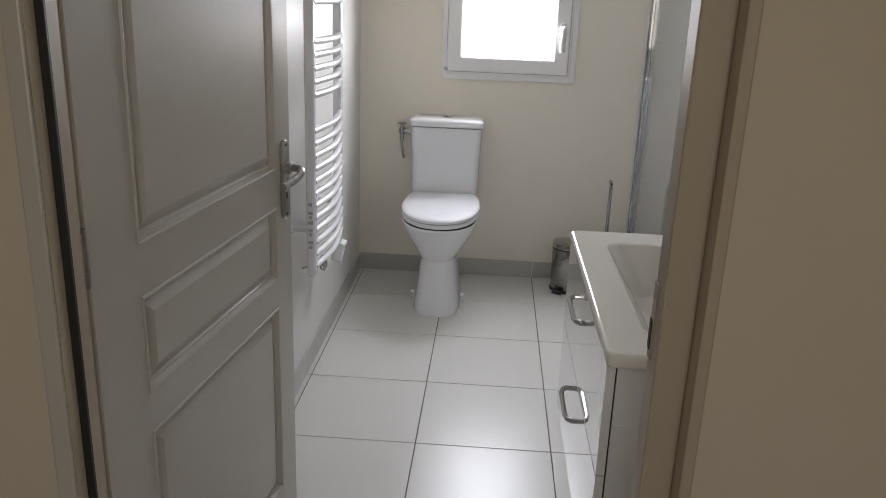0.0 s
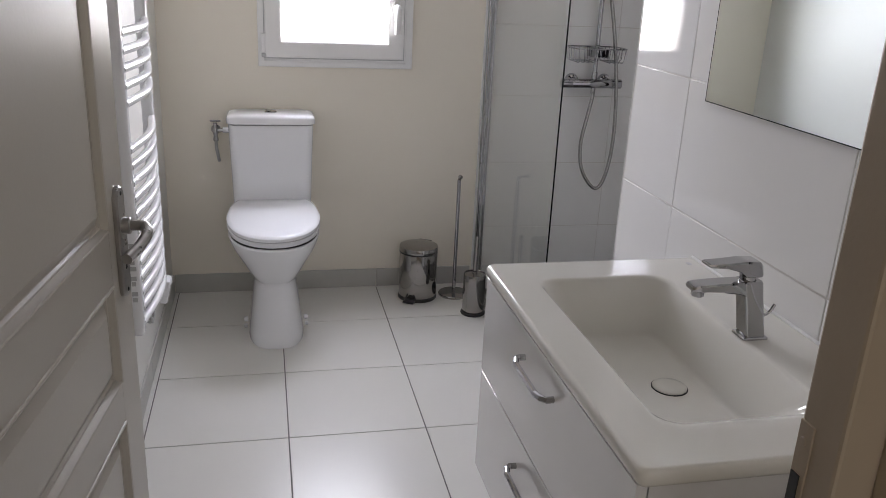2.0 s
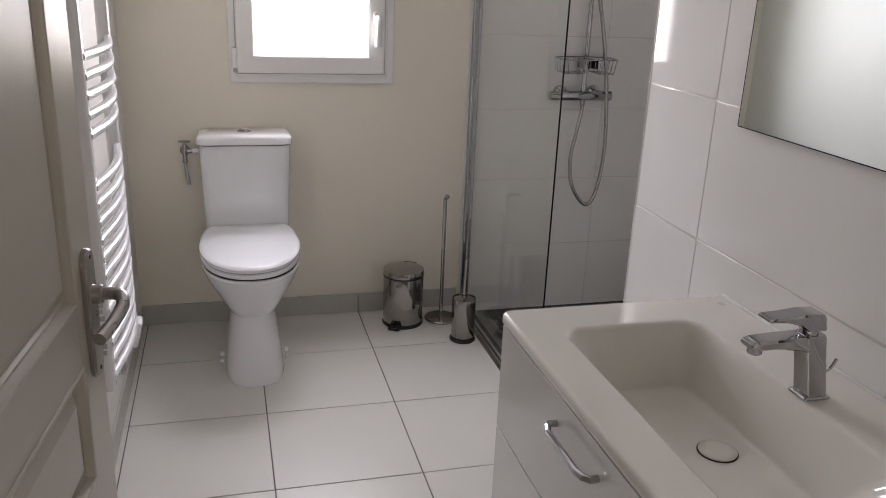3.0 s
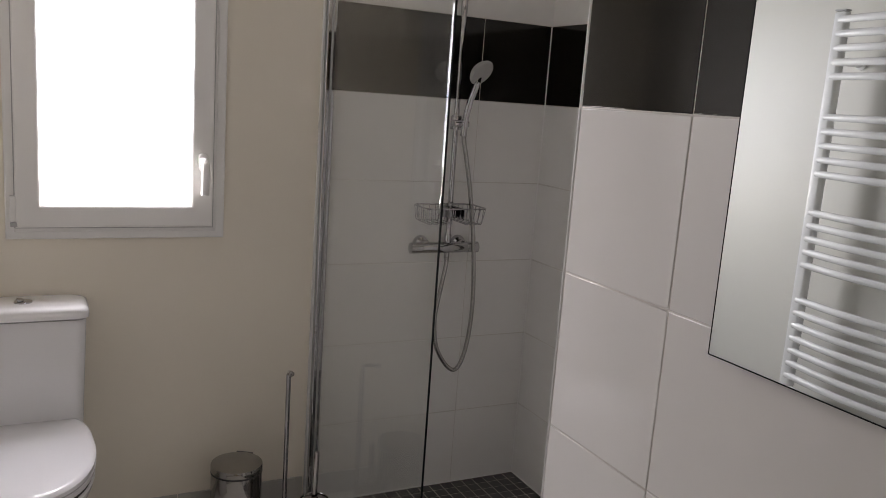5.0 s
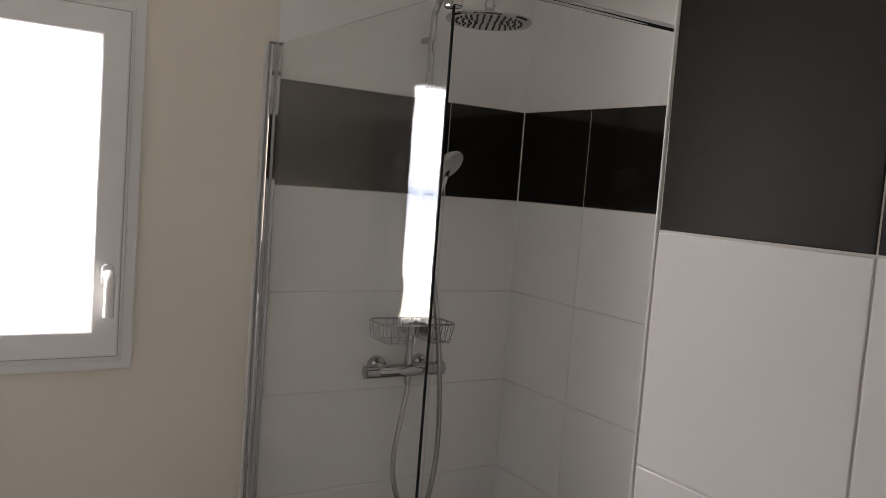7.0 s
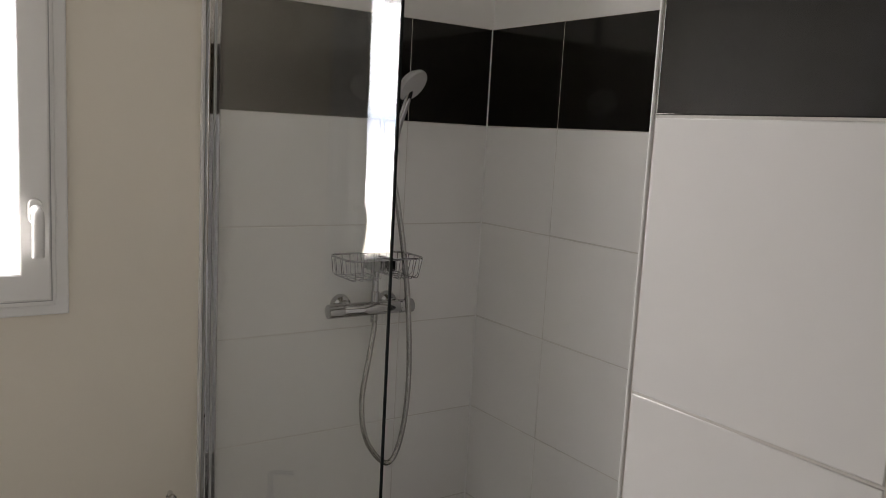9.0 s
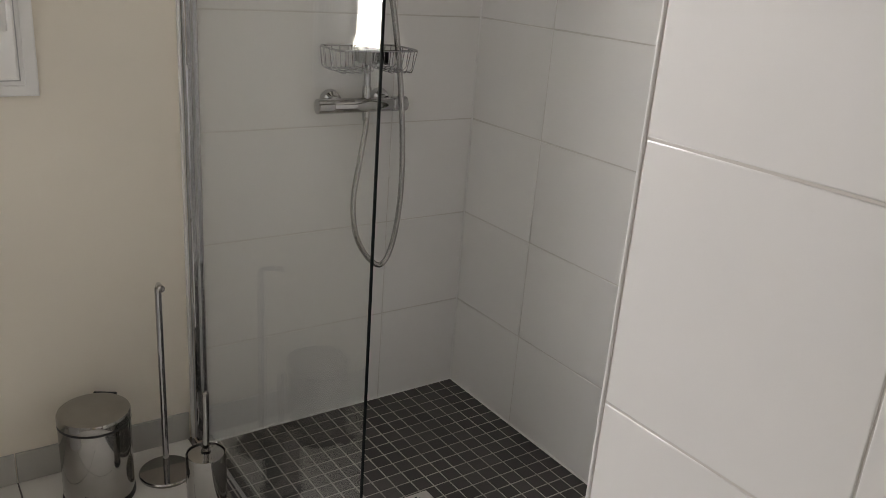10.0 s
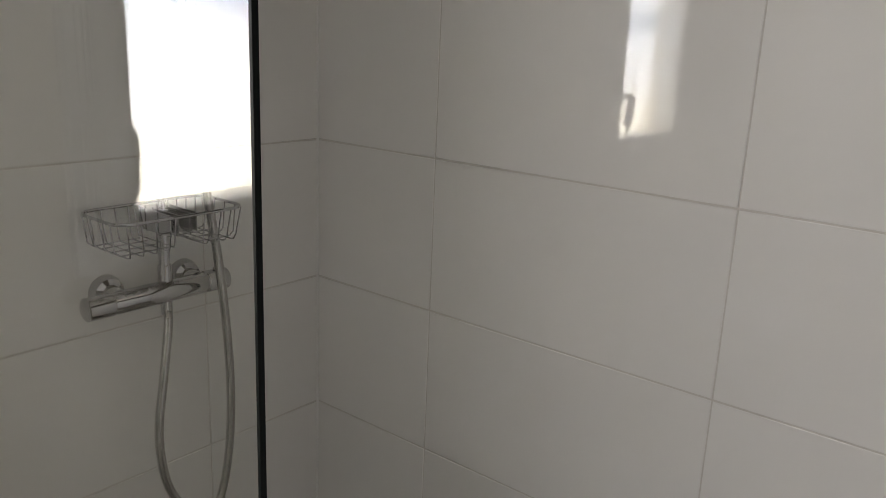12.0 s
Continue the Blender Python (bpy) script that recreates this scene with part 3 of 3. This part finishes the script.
part("cartridge", raked(moved(lathe([(.015, 0), (.015, .02)], 24), pose(-.002, 0, .116))), CHROME, tap, smooth=True)
lv = []
for x, z0, z1, w in ((.020, .130, .154, .016), (.015, .128, .159, .0195), (-.015, .129, .160, .0195), (-.028, .140, .159, .019), (-.06, .147, .157, .0185), (-.098, .149, .156, .0175), (-.104, .151, .155, .0155)):
    lv.append([(x, y, z) for y, z in ((-w, z0 + .002), (-w + .003, z0), (w - .003, z0), (w, z0 + .002), (w, z1 - .003), (w - .003, z1), (-w + .003, z1), (-w, z1 - .003))])
part("lever", raked(loft(lv), .77), CHROME, tap, smooth=True)
part("pop_up_rod", tube([(.012, 0, .040), (.024, 0, .043), (.033, 0, .050), (.040, 0, .064)], .003, 8, 4), CHROME, tap, smooth=True)

mirror = empty("wall_mirror", "large plain frameless mirror above the washbasin", "mirror", (1.41, .65, 1.198))
part("backing", local(box(1.4045, XR - .0045, .262, 1.055, 1.202, 1.99), 1.41, .65, 1.198), GREYP, mirror)
part("mirror_glass", local(box(1.400, 1.4042, .257, 1.060, 1.198, 1.994, .0008, 1), 1.41, .65, 1.198), MIRROR, mirror)

part("mirror_edge", local(moved(frame_bars(-1.0612, -.2558, 1.1968, 1.9952, 1.3995, 1.4043, .0011, .0002), pose(0, 0, 0, 0, 0, -90)), 1.41, .65, 1.198), EDGE, mirror, "thin dark polished mirror edge")

# ---- things on the floor ----
bin_ob = empty("pedal_bin", "small polished steel pedal bin with a black base", "bin", (1.107, 2.85, 0.0))
bin_ob.rotation_euler = (0, 0, radians(-30))
part("base", lathe([(.087, 0), (.0895, .003), (.0895, .014), (.087, .018)], 40), BLACK, bin_ob, smooth=True)
part("bucket", lathe([(.086, .016), (.0875, .02), (.0875, .222), (.086, .226)], 48), STEEL, bin_ob, smooth=True)
part("seam", lathe([(.0888, .2235), (.0888, .2293)], 40), BLACK, bin_ob)
part("lid", lathe([(.087, .2295), (.0888, .2305), (.0888, .248), (.0865, .2525), (.07, .256), (.03, .258)], 48), STEEL, bin_ob, smooth=True)
part("pedal", box(-.030, .022, -.118, -.08, .004, .014, .004), BLACK, bin_ob)
part("pedal_slot", loft([[(x, -.0885 + abs(x) * .12, z) for x, z in ((-.03, .016), (.025, .016), (.014, .042), (-.019, .042))], [(x, -.084, z) for x, z in ((-.03, .016), (.025, .016), (.014, .042), (-.019, .042))]]), BLACK, bin_ob)
part("lid_hinge", box(-.03, .03, .086, .096, .205, .252, .003), BLACK, bin_ob)

stand = empty("paper_stand", "slim steel toilet paper stand on a round foot", "paper stand", (1.283, 2.858, 0))
part("foot", lathe([(.072, 0), (.073, .002), (.073, .007), (.07, .010), (.02, .013)], 40), STEEL, stand, smooth=True)
part("pole", tube([(0, 0, .01), (0, 0, .555)], .0085, 18), CHROME, stand, smooth=True)
part("arm", tube([(0, 0, .55), (0, -.005, .563), (-.003, -.02, .572), (-.018, -.088, .592)], .007, 12, 4), STEEL, stand, smooth=True)
part("arm_tip", moved(lathe([(.009, 0), (.009, .01), (.006, .013)], 16), pose(-.018, -.088, .592, 90, 0, 0)), STEEL, stand, smooth=True)

brush = empty("toilet_brush", "brushed steel toilet brush holder with black base ring", "toilet brush", (1.32, 2.63, 0))
part("base_ring", lathe([(.052, 0), (.055, .003), (.055, .010), (.05, .013)], 36), BLACK, brush, smooth=True)
part("holder", lathe([(.048, .012), (.0495, .014), (.0495, .187), (.0485, .190), (.0470, .189), (.0465, .165), (.02, .164)], 40), STEEL, brush, smooth=True)
part("cover", lathe([(.0462, .170), (.0460, .183), (.044, .186), (.02, .189), (.0125, .191), (.0115, .198)], 36), STEEL, brush, smooth=True)
part("stick", tube([(0, 0, .185), (.003, .001, .352)], .0085, 16), STEEL, brush, smooth=True)
part("stick_cap", moved(lathe([(.008, 0), (.008, .006), (.005, .009)], 16), pose(.003, .001, .352)), STEEL, brush, smooth=True)

# ---- shower ----
screen = empty("shower_screen", "fixed clear glass shower screen with chrome wall profile", "shower screen", (1.43, 2.5, 0))


def sl(bm):
    return local(bm, 1.43, 2.5)


GX0, GX1, GY0, GY1, GZ = 1.4208, 1.4258, 2.033, 2.972, 1.945
pane = part("glass_panel", sl(box(GX0, GX1, GY0, GY1, .004, GZ)), GLASS, screen, "clear toughened glass")
pane.visible_shadow = False
part("free_edge", sl(box(GX0, GX1, GY0 - .003, GY0 - .0003, .004, GZ)), EDGE, pane, "dark polished glass edge")
part("wall_profile", sl(box(1.405, 1.440, 2.962, YB - .0105, .002, 1.948, .005, 3)), CHROME, screen)
part("seal", sl(box(GX0 - .0008, GX1 + .0008, 2.9585, 2.9615, .004, 1.945)), GREYP, screen)
part("silicone_line", sl(box(1.397, 1.4045, 2.985, YB - .0005, .002, 1.948, .001)), PVC, screen)
part("bottom_seal", sl(box(1.4225, 1.432, GY0, 2.956, .0002, .0038)), GREYP, screen)
part("profile_cap", sl(box(1.404, 1.441, 2.96, YB - .0105, 1.9483, 1.953, .001)), GREYP, screen)

brace = empty("brace_bar", "chrome stabilising bar from shower screen to tiled wall", "brace bar", (1.43, 2.045, 1.978))
part("rod", tube([(-.006, 0, 0), (XS - 1.432, 0, 0)], .008, 16), CHROME, brace, smooth=True)
part("wall_flange", moved(lathe([(.018, 0), (.018, .006), (.011, .012)], 24), pose(XS - 1.4305, 0, 0, 0, -90, 0)), CHROME, brace, smooth=True)
part("clamp", box(-.014, .014, -.016, .016, -.06, .012, .006, 3), CHROME, brace, smooth=True)

col = empty("shower_column", "chrome shower column with rain head and hand shower", "shower", (1.916, 2.94, 1.0))


def cl(bm):
    return local(bm, 1.916, 2.94, 1.0)


CX, CY = 1.916, 2.944
mixer = part("thermostat_bar", cl(moved(lathe([(.017, 0), (.0215, .003), (.0215, .048), (.0195, .05), (.0195, .054), (.021, .056), (.021, .236), (.0195, .238), (.0195, .242), (.0215, .244), (.0215, .289), (.017, .292)], 32), pose(1.757, 2.942, .984, 0, 90, 0))), CHROME, col, "chrome thermostatic mixer", smooth=True)
for x in (1.822, 1.982):
    part("rose", cl(moved(lathe([(.033, 0), (.033, .006), (.028, .018), (.018, .022), (.016, .05)], 32), pose(x, YB - .0095, .992, 90, 0, 0))), CHROME, mixer, smooth=True)
part("stop_button", cl(moved(lathe([(.004, 0), (.004, .006)], 10), pose(2.022, 2.94, 1.004))), CHROME, mixer)
riser = part("riser_pipe", cl(tube([(CX, CY, 1.0), (CX, CY, 1.3), (CX, CY, 1.7), (CX, CY, 2.06), (CX, CY - .012, 2.125), (CX, CY - .05, 2.165), (CX, CY - .11, 2.18), (CX, CY - .2, 2.178), (CX, CY - .27, 2.168), (CX, CY - .30, 2.145), (CX, CY - .305, 2.10)], .0105, 16, 5)), CHROME, col, smooth=True)
part("pipe_nut", cl(moved(lathe([(.0135, 0), (.0135, .028), (.0115, .032)], 20), pose(CX, CY, 1.005))), CHROME, riser, smooth=True)
part("pipe_joint", cl(moved(lathe([(.0125, 0), (.0125, .05)], 20), pose(CX, CY, 1.86))), CHROME, riser, smooth=True)
part("wall_support", cl(tube([(CX, CY, 2.035), (CX, YB, 2.035)], .01, 16)), CHROME, riser, smooth=True)
head = part("rain_head", cl(moved(lathe([(.118, -.004), (.122, 0), (.122, .004), (.10, .008), (.04, .013), (.02, .02), (.014, .03), (.016, .045), (.012, .055)], 56), pose(CX, CY - .305, 2.052))), CHROME, col, "round chrome rain shower head", smooth=True)
nz = bmesh.new()
for ring, n in ((.02, 6), (.038, 12), (.056, 18), (.074, 24), (.092, 30)):
    for k in range(n):
        a = 2 * math.pi * k / n
        merge(nz, moved(lathe([(.0035, 0), (.0022, -.0035)], 8), pose(CX + ring * math.cos(a), CY - .305 + ring * math.sin(a), 2.048)))
part("nozzles", cl(nz), BLACK, head, "dark rubber spray nozzles")
part("slider", cl(moved(lathe([(.02, -.026), (.021, -.022), (.021, .02), (.018, .026)], 24), pose(CX, CY, 1.462))), CHROME, col, smooth=True)
part("slider_bar", cl(box(CX - .03, CX + .032, CY - .052, CY - .02, 1.448, 1.472, .007, 3)), CHROME, col, smooth=True)
hold = part("hand_holder", cl(tube([(CX, CY, 1.462), (CX + .006, CY - .03, 1.458), (CX + .012, CY - .048, 1.458)], .014, 16)), CHROME, col, smooth=True)
hs = part("hand_shower", cl(tube([(CX + .012, CY - .044, 1.415), (CX + .012, CY - .05, 1.47), (CX + .019, CY - .062, 1.54), (CX + .032, CY - .076, 1.60), (CX + .041, CY - .078, 1.645)], .0122, 16, 5)), CHROME, col, smooth=True)
part("spray_face", cl(moved(lathe([(.016, .024), (.038, .019), (.049, .008), (.051, 0), (.048, -.005), (.03, -.007)], 40), Matrix.Translation((CX + .043, CY - .092, 1.648)) @ Vector((-.33, .74, .58)).to_track_quat("Z", "Y").to_matrix().to_4x4())), GREYP, hs, "grey spray face", smooth=True)
part("hose", cl(tube([(CX, CY, .955), (1.912, 2.935, .92), (1.892, 2.925, .83), (1.872, 2.92, .71), (1.884, 2.918, .60), (1.925, 2.915, .525), (1.968, 2.91, .495), (2.0, 2.908, .54), (2.020, 2.905, .65), (2.022, 2.90, .80), (2.004, 2.895, 1.0), (1.975, 2.892, 1.18), (1.951, 2.893, 1.30), (1.934, 2.897, 1.38), (CX + .012, CY - .044, 1.42)], .0082, 12, 22, .09)), HOSE, col, "ribbed metal shower hose", smooth=True)
part("hose_nut", cl(moved(lathe([(.0095, -.03), (.011, -.026), (.011, 0)], 16), pose(CX, CY, .968))), CHROME, col, smooth=True)

bk = empty("wire_basket", "chrome wire shower basket clipped on the riser", "basket", (1.912, 2.93, 1.145))


def bl(bm):
    return local(bm, 1.912, 2.93, 1.145)


def ring_line(z, i):
    r = [Vector((x, y, z)) for x, y, _ in rounded(1.776 + i, 2.028 - i, 2.845 + i, 2.985 - i * .3, 0, .03)]
    return r + [r[0]]


part("top_rail", bl(tube(ring_line(1.147, 0), .0030, 8)), CHROME, bk, smooth=True)
for x0, x1, n in ((1.800, 1.874, 4), (1.950, 2.008, 4)):
    for k in range(n):
        x = x0 + k * (x1 - x0) / (n - 1)
        lean = (x - 1.911) * .09
        part("floor_wire", bl(tube([(x + lean, 2.845, 1.147), (x + lean * .2, 2.853, 1.096), (x, 2.858, 1.087), (x, 2.866, 1.085), (x, 2.972, 1.085), (x, 2.979, 1.089), (x + lean * .6, 2.984, 1.147)], .0014, 6)), CHROME, bk, smooth=True)
    for y in (2.876, 2.908, 2.940, 2.966):
        end = -.022 if x0 < 1.9 else .018
        a, b = (x0, x1) if end < 0 else (x1, x0)
        part("cross_wire", bl(tube([(a + end * 1.05, y, 1.147), (a + end * .75, y, 1.096), (a + end * .3, y, 1.088), (a, y, 1.0878), (b + math.copysign(.008, -end), y, 1.0878)], .0014, 6)), CHROME, bk, smooth=True)
    inner = x1 + .009 if x0 < 1.9 else x0 - .009
    part("inner_wire", bl(tube([(inner, 2.847, 1.147), (inner, 2.856, 1.092), (inner, 2.970, 1.092), (inner, 2.984, 1.147)], .0014, 6)), CHROME, bk, smooth=True)
for x in (CX - .026, CX - .012, CX + .012, CX + .026):
    part("clip_plate", bl(box(x - .0012, x + .0012, 2.874, 2.978, 1.104, 1.144, .0008, 1)), CHROME, bk)
part("clip", bl(box(CX - .0245, CX + .0245, CY + .0125, CY + .018, 1.1, 1.149, .002)), GREYP, bk)

drain = empty("shower_drain", "square steel drain grate in the mosaic floor", "drain", (1.836, 2.416, -.029))
part("grate_frame", loft([rounded(-.06, .06, -.06, .06, z, .004) for z in (0, .003)]), GRATE, drain)
# black bars on the grate stand for the darkness in its slots
for k in range(9):
    half = .045 - abs(k - 4) * .006
    part("slot", moved(box(-half, half, -.0017, .0017, .0028, .0036), pose(0, -.04 + k * .01, 0, 0, 0, 18)), BLACK, drain)


# ---- tiles ----
def slab(w, d, t, bevel, mat, name):
    """Mesh of one tile, centred, its face at local z = 0, the glaze rolling softly over its edges."""
    steps = [(0, -t), (0, -bevel * .75)] + [(bevel * (1 - math.cos(radians(a))), -bevel * .75 * (1 - math.sin(radians(a)))) for a in (30, 58, 80)] + [(bevel * 1.25, 0)]
    bm = loft([[(sx * (w / 2 - i), sy * (d / 2 - i), z) for sx, sy in ((-1, -1), (1, -1), (1, 1), (-1, 1))] for i, z in steps])
    bmesh.ops.recalc_face_normals(bm, faces=bm.faces)
    me = bpy.data.meshes.new(name)
    bm.to_mesh(me)
    bm.free()
    me.materials.append(mat)
    for p in me.polygons:
        p.use_smooth = len(p.vertices) == 4 and abs(p.normal.z) < .999 and p.normal.z > .02
    return me


SLABS = {}


def lay(name, parent, m, w, d, mat, t=0.008, bevel=0.0016):
    key = (name, round(w, 4), round(d, 4), mat.name)
    if key not in SLABS:
        SLABS[key] = slab(w, d, t, bevel, mat, name)
    ob = new(name, SLABS[key])
    ob.parent = parent
    wob = [random.uniform(-0.05, 0.05) for _ in range(2)]
    ob.matrix_local = m @ pose(0, 0, random.uniform(-0.0002, 0.0002), *wob)
    return ob


def cuts(lo, hi, joints):
    edges = [lo] + sorted(j for j in joints if lo + 0.004 < j < hi - 0.004) + [hi]
    return list(zip(edges, edges[1:]))


G = 0.003
for y0, y1 in cuts(-0.118, YB - 0.001, [2.611 - 0.449 * k for k in range(8)]):
    for x0, x1 in cuts(0.0, 1.388, [0.03, 0.481, 0.932]):
        lay("floor_tile", floor, pose((x0 + x1) / 2, (y0 + y1) / 2, 0), x1 - x0 - 0.0042, y1 - y0 - 0.0042, FTILE)
# hall floor
for y0, y1 in cuts(-2.6, -0.118, [-0.118 - 0.449 * k for k in range(1, 7)]):
    for x0, x1 in cuts(-1.2, 2.6, [0.03 + 0.451 * k for k in range(-3, 6)]):
        lay("floor_tile", floor, pose((x0 + x1) / 2, (y0 + y1) / 2, 0), x1 - x0 - G, y1 - y0 - G, FTILE)


def tile_wall(parent, lo, hi, joints, place, rows=6):
    """Rows of wall tiles with the black band on top. place(u, z) gives the pose of a tile's centre."""
    levels = [BAND] + ROWS[:rows]
    for r, (z1, z0) in enumerate(zip(levels, levels[1:])):
        for u0, u1 in cuts(lo, hi, joints):
            lay("wall_tile", parent, place((u0 + u1) / 2, (z0 + z1) / 2), u1 - u0 - 0.0023, z1 - z0 - G, BTILE if r == 0 else WTILE, bevel=0.0021)


TT = 0.010
tile_wall(wall_niche, 1.437, XS - TT, [2.033], lambda u, z: pose(u, YB - TT, z, 90, 0, 0))
tile_wall(wall_shower, YP, YB - TT, [2.65, 2.05], lambda u, z: pose(XS - TT, u, z, 90, 0, -90))
tile_wall(wall_mirror, -0.02, YP - 0.0025, [1.175, 0.575], lambda u, z: pose(XR - 0.004, u, z, 90, 0, -90))
tile_wall(wall_mirror, XR + 0.004, XS - TT, [1.75], lambda u, z: pose(u, YP + 0.003, z, 90, 0, 180))
# grout beds behind the tiles, set back from the tile faces
part("grout_bed", box(1.437, XS - 0.008, YB - 0.0085, YB - 0.001, ROWS[5], BAND), WGROUT, wall_niche)
part("grout_bed", box(XS - 0.0085, XS - 0.001, YP, YB - 0.01, ROWS[5], BAND), WGROUT, wall_shower)
part("grout_bed", box(XR - 0.0025, XR - 0.0005, -0.019, YP, 0, BAND), WGROUT, wall_mirror)
part("grout_bed", box(XR, XS - 0.01, YP + 0.0005, YP + 0.0025, ROWS[5], BAND), WGROUT, wall_mirror)
bead = part("trim_sealant", box(XS - 0.0135, XS - 0.0085, YB - 0.0135, YB - 0.0085, -0.028, BAND, 0.0022), PVC)
tagged(bead, "white sealant bead in the shower corner", "trim", kind="structure")
for bead in (part("trim_sealant", box(1.404, XS - 0.0135, YB - 0.0145, YB - 0.0095, -0.0305, -0.0255, 0.0015), PVC),
             part("trim_sealant", box(XS - 0.0145, XS - 0.0095, YP + 0.005, YB - 0.0145, -0.0305, -0.0255, 0.0015), PVC)):
    tagged(bead, "white sealant line between wall tiles and mosaic floor", "trim", kind="structure")
trim = part("trim_corner", box(XR - 0.0052, XR + 0.002, YP - 0.0015, YP + 0.0035, -0.03, BAND + 0.002, 0.002), PVC)
tagged(trim, "white plastic edge strip on the tiled wall corner", "trim", kind="structure")

# skirting tiles
skirt = empty("baseboard", "grey tile skirting along the painted walls", "baseboard", kind="structure")
for x0, x1 in cuts(0.014, 1.392, [0.481, 0.932]):
    lay("skirting_tile", skirt, pose((x0 + x1) / 2, YB - 0.009, 0.045, 90, 0, 0), x1 - x0 - G, 0.088, SKIRT)
for y0, y1 in cuts(0.0, YB - 0.009, [2.611 - 0.449 * k for k in range(8)]):
    lay("skirting_tile", skirt, pose(0.014, (y0 + y1) / 2, 0.045, 90, 0, 90), y1 - y0 - G, 0.088, SKIRT)

# mosaic shower floor
MS = 0.0502
mos, nx, ny = [], int((XS - TT - 1.404) / MS), int((YB - TT - YP - TT) / MS)
rest = bmesh.new()
for j in range(ny + 1):
    for i in range(nx + 1):
        x1 = XS - TT - 0.002 - i * MS
        y1 = YB - TT - 0.002 - j * MS
        x0, y0 = max(x1 - MS, 1.404), max(y1 - MS, YP + TT + 0.002)
        if x1 - x0 < 0.012 or y1 - y0 < 0.012:
            continue
        if j < 16:
            lay("mosaic_tile", shower_floor, pose((x0 + x1) / 2, (y0 + y1) / 2, -0.0295), x1 - x0 - 0.005, y1 - y0 - 0.005, MOSAIC, 0.005, 0.001)
        else:
            box(x0 + 0.0025, x1 - 0.0025, y0 + 0.0025, y1 - 0.0025, -0.0345, -0.0295, bm=rest)
tagged(part("mosaic_tiles", rest, MOSAIC, shower_floor), kind="stuff")
part("edge_strip", box(1.388, 1.402, YP, YB - 0.001, -0.04, 0.001, 0.001), STEEL, shower_floor, "thin metal floor strip")
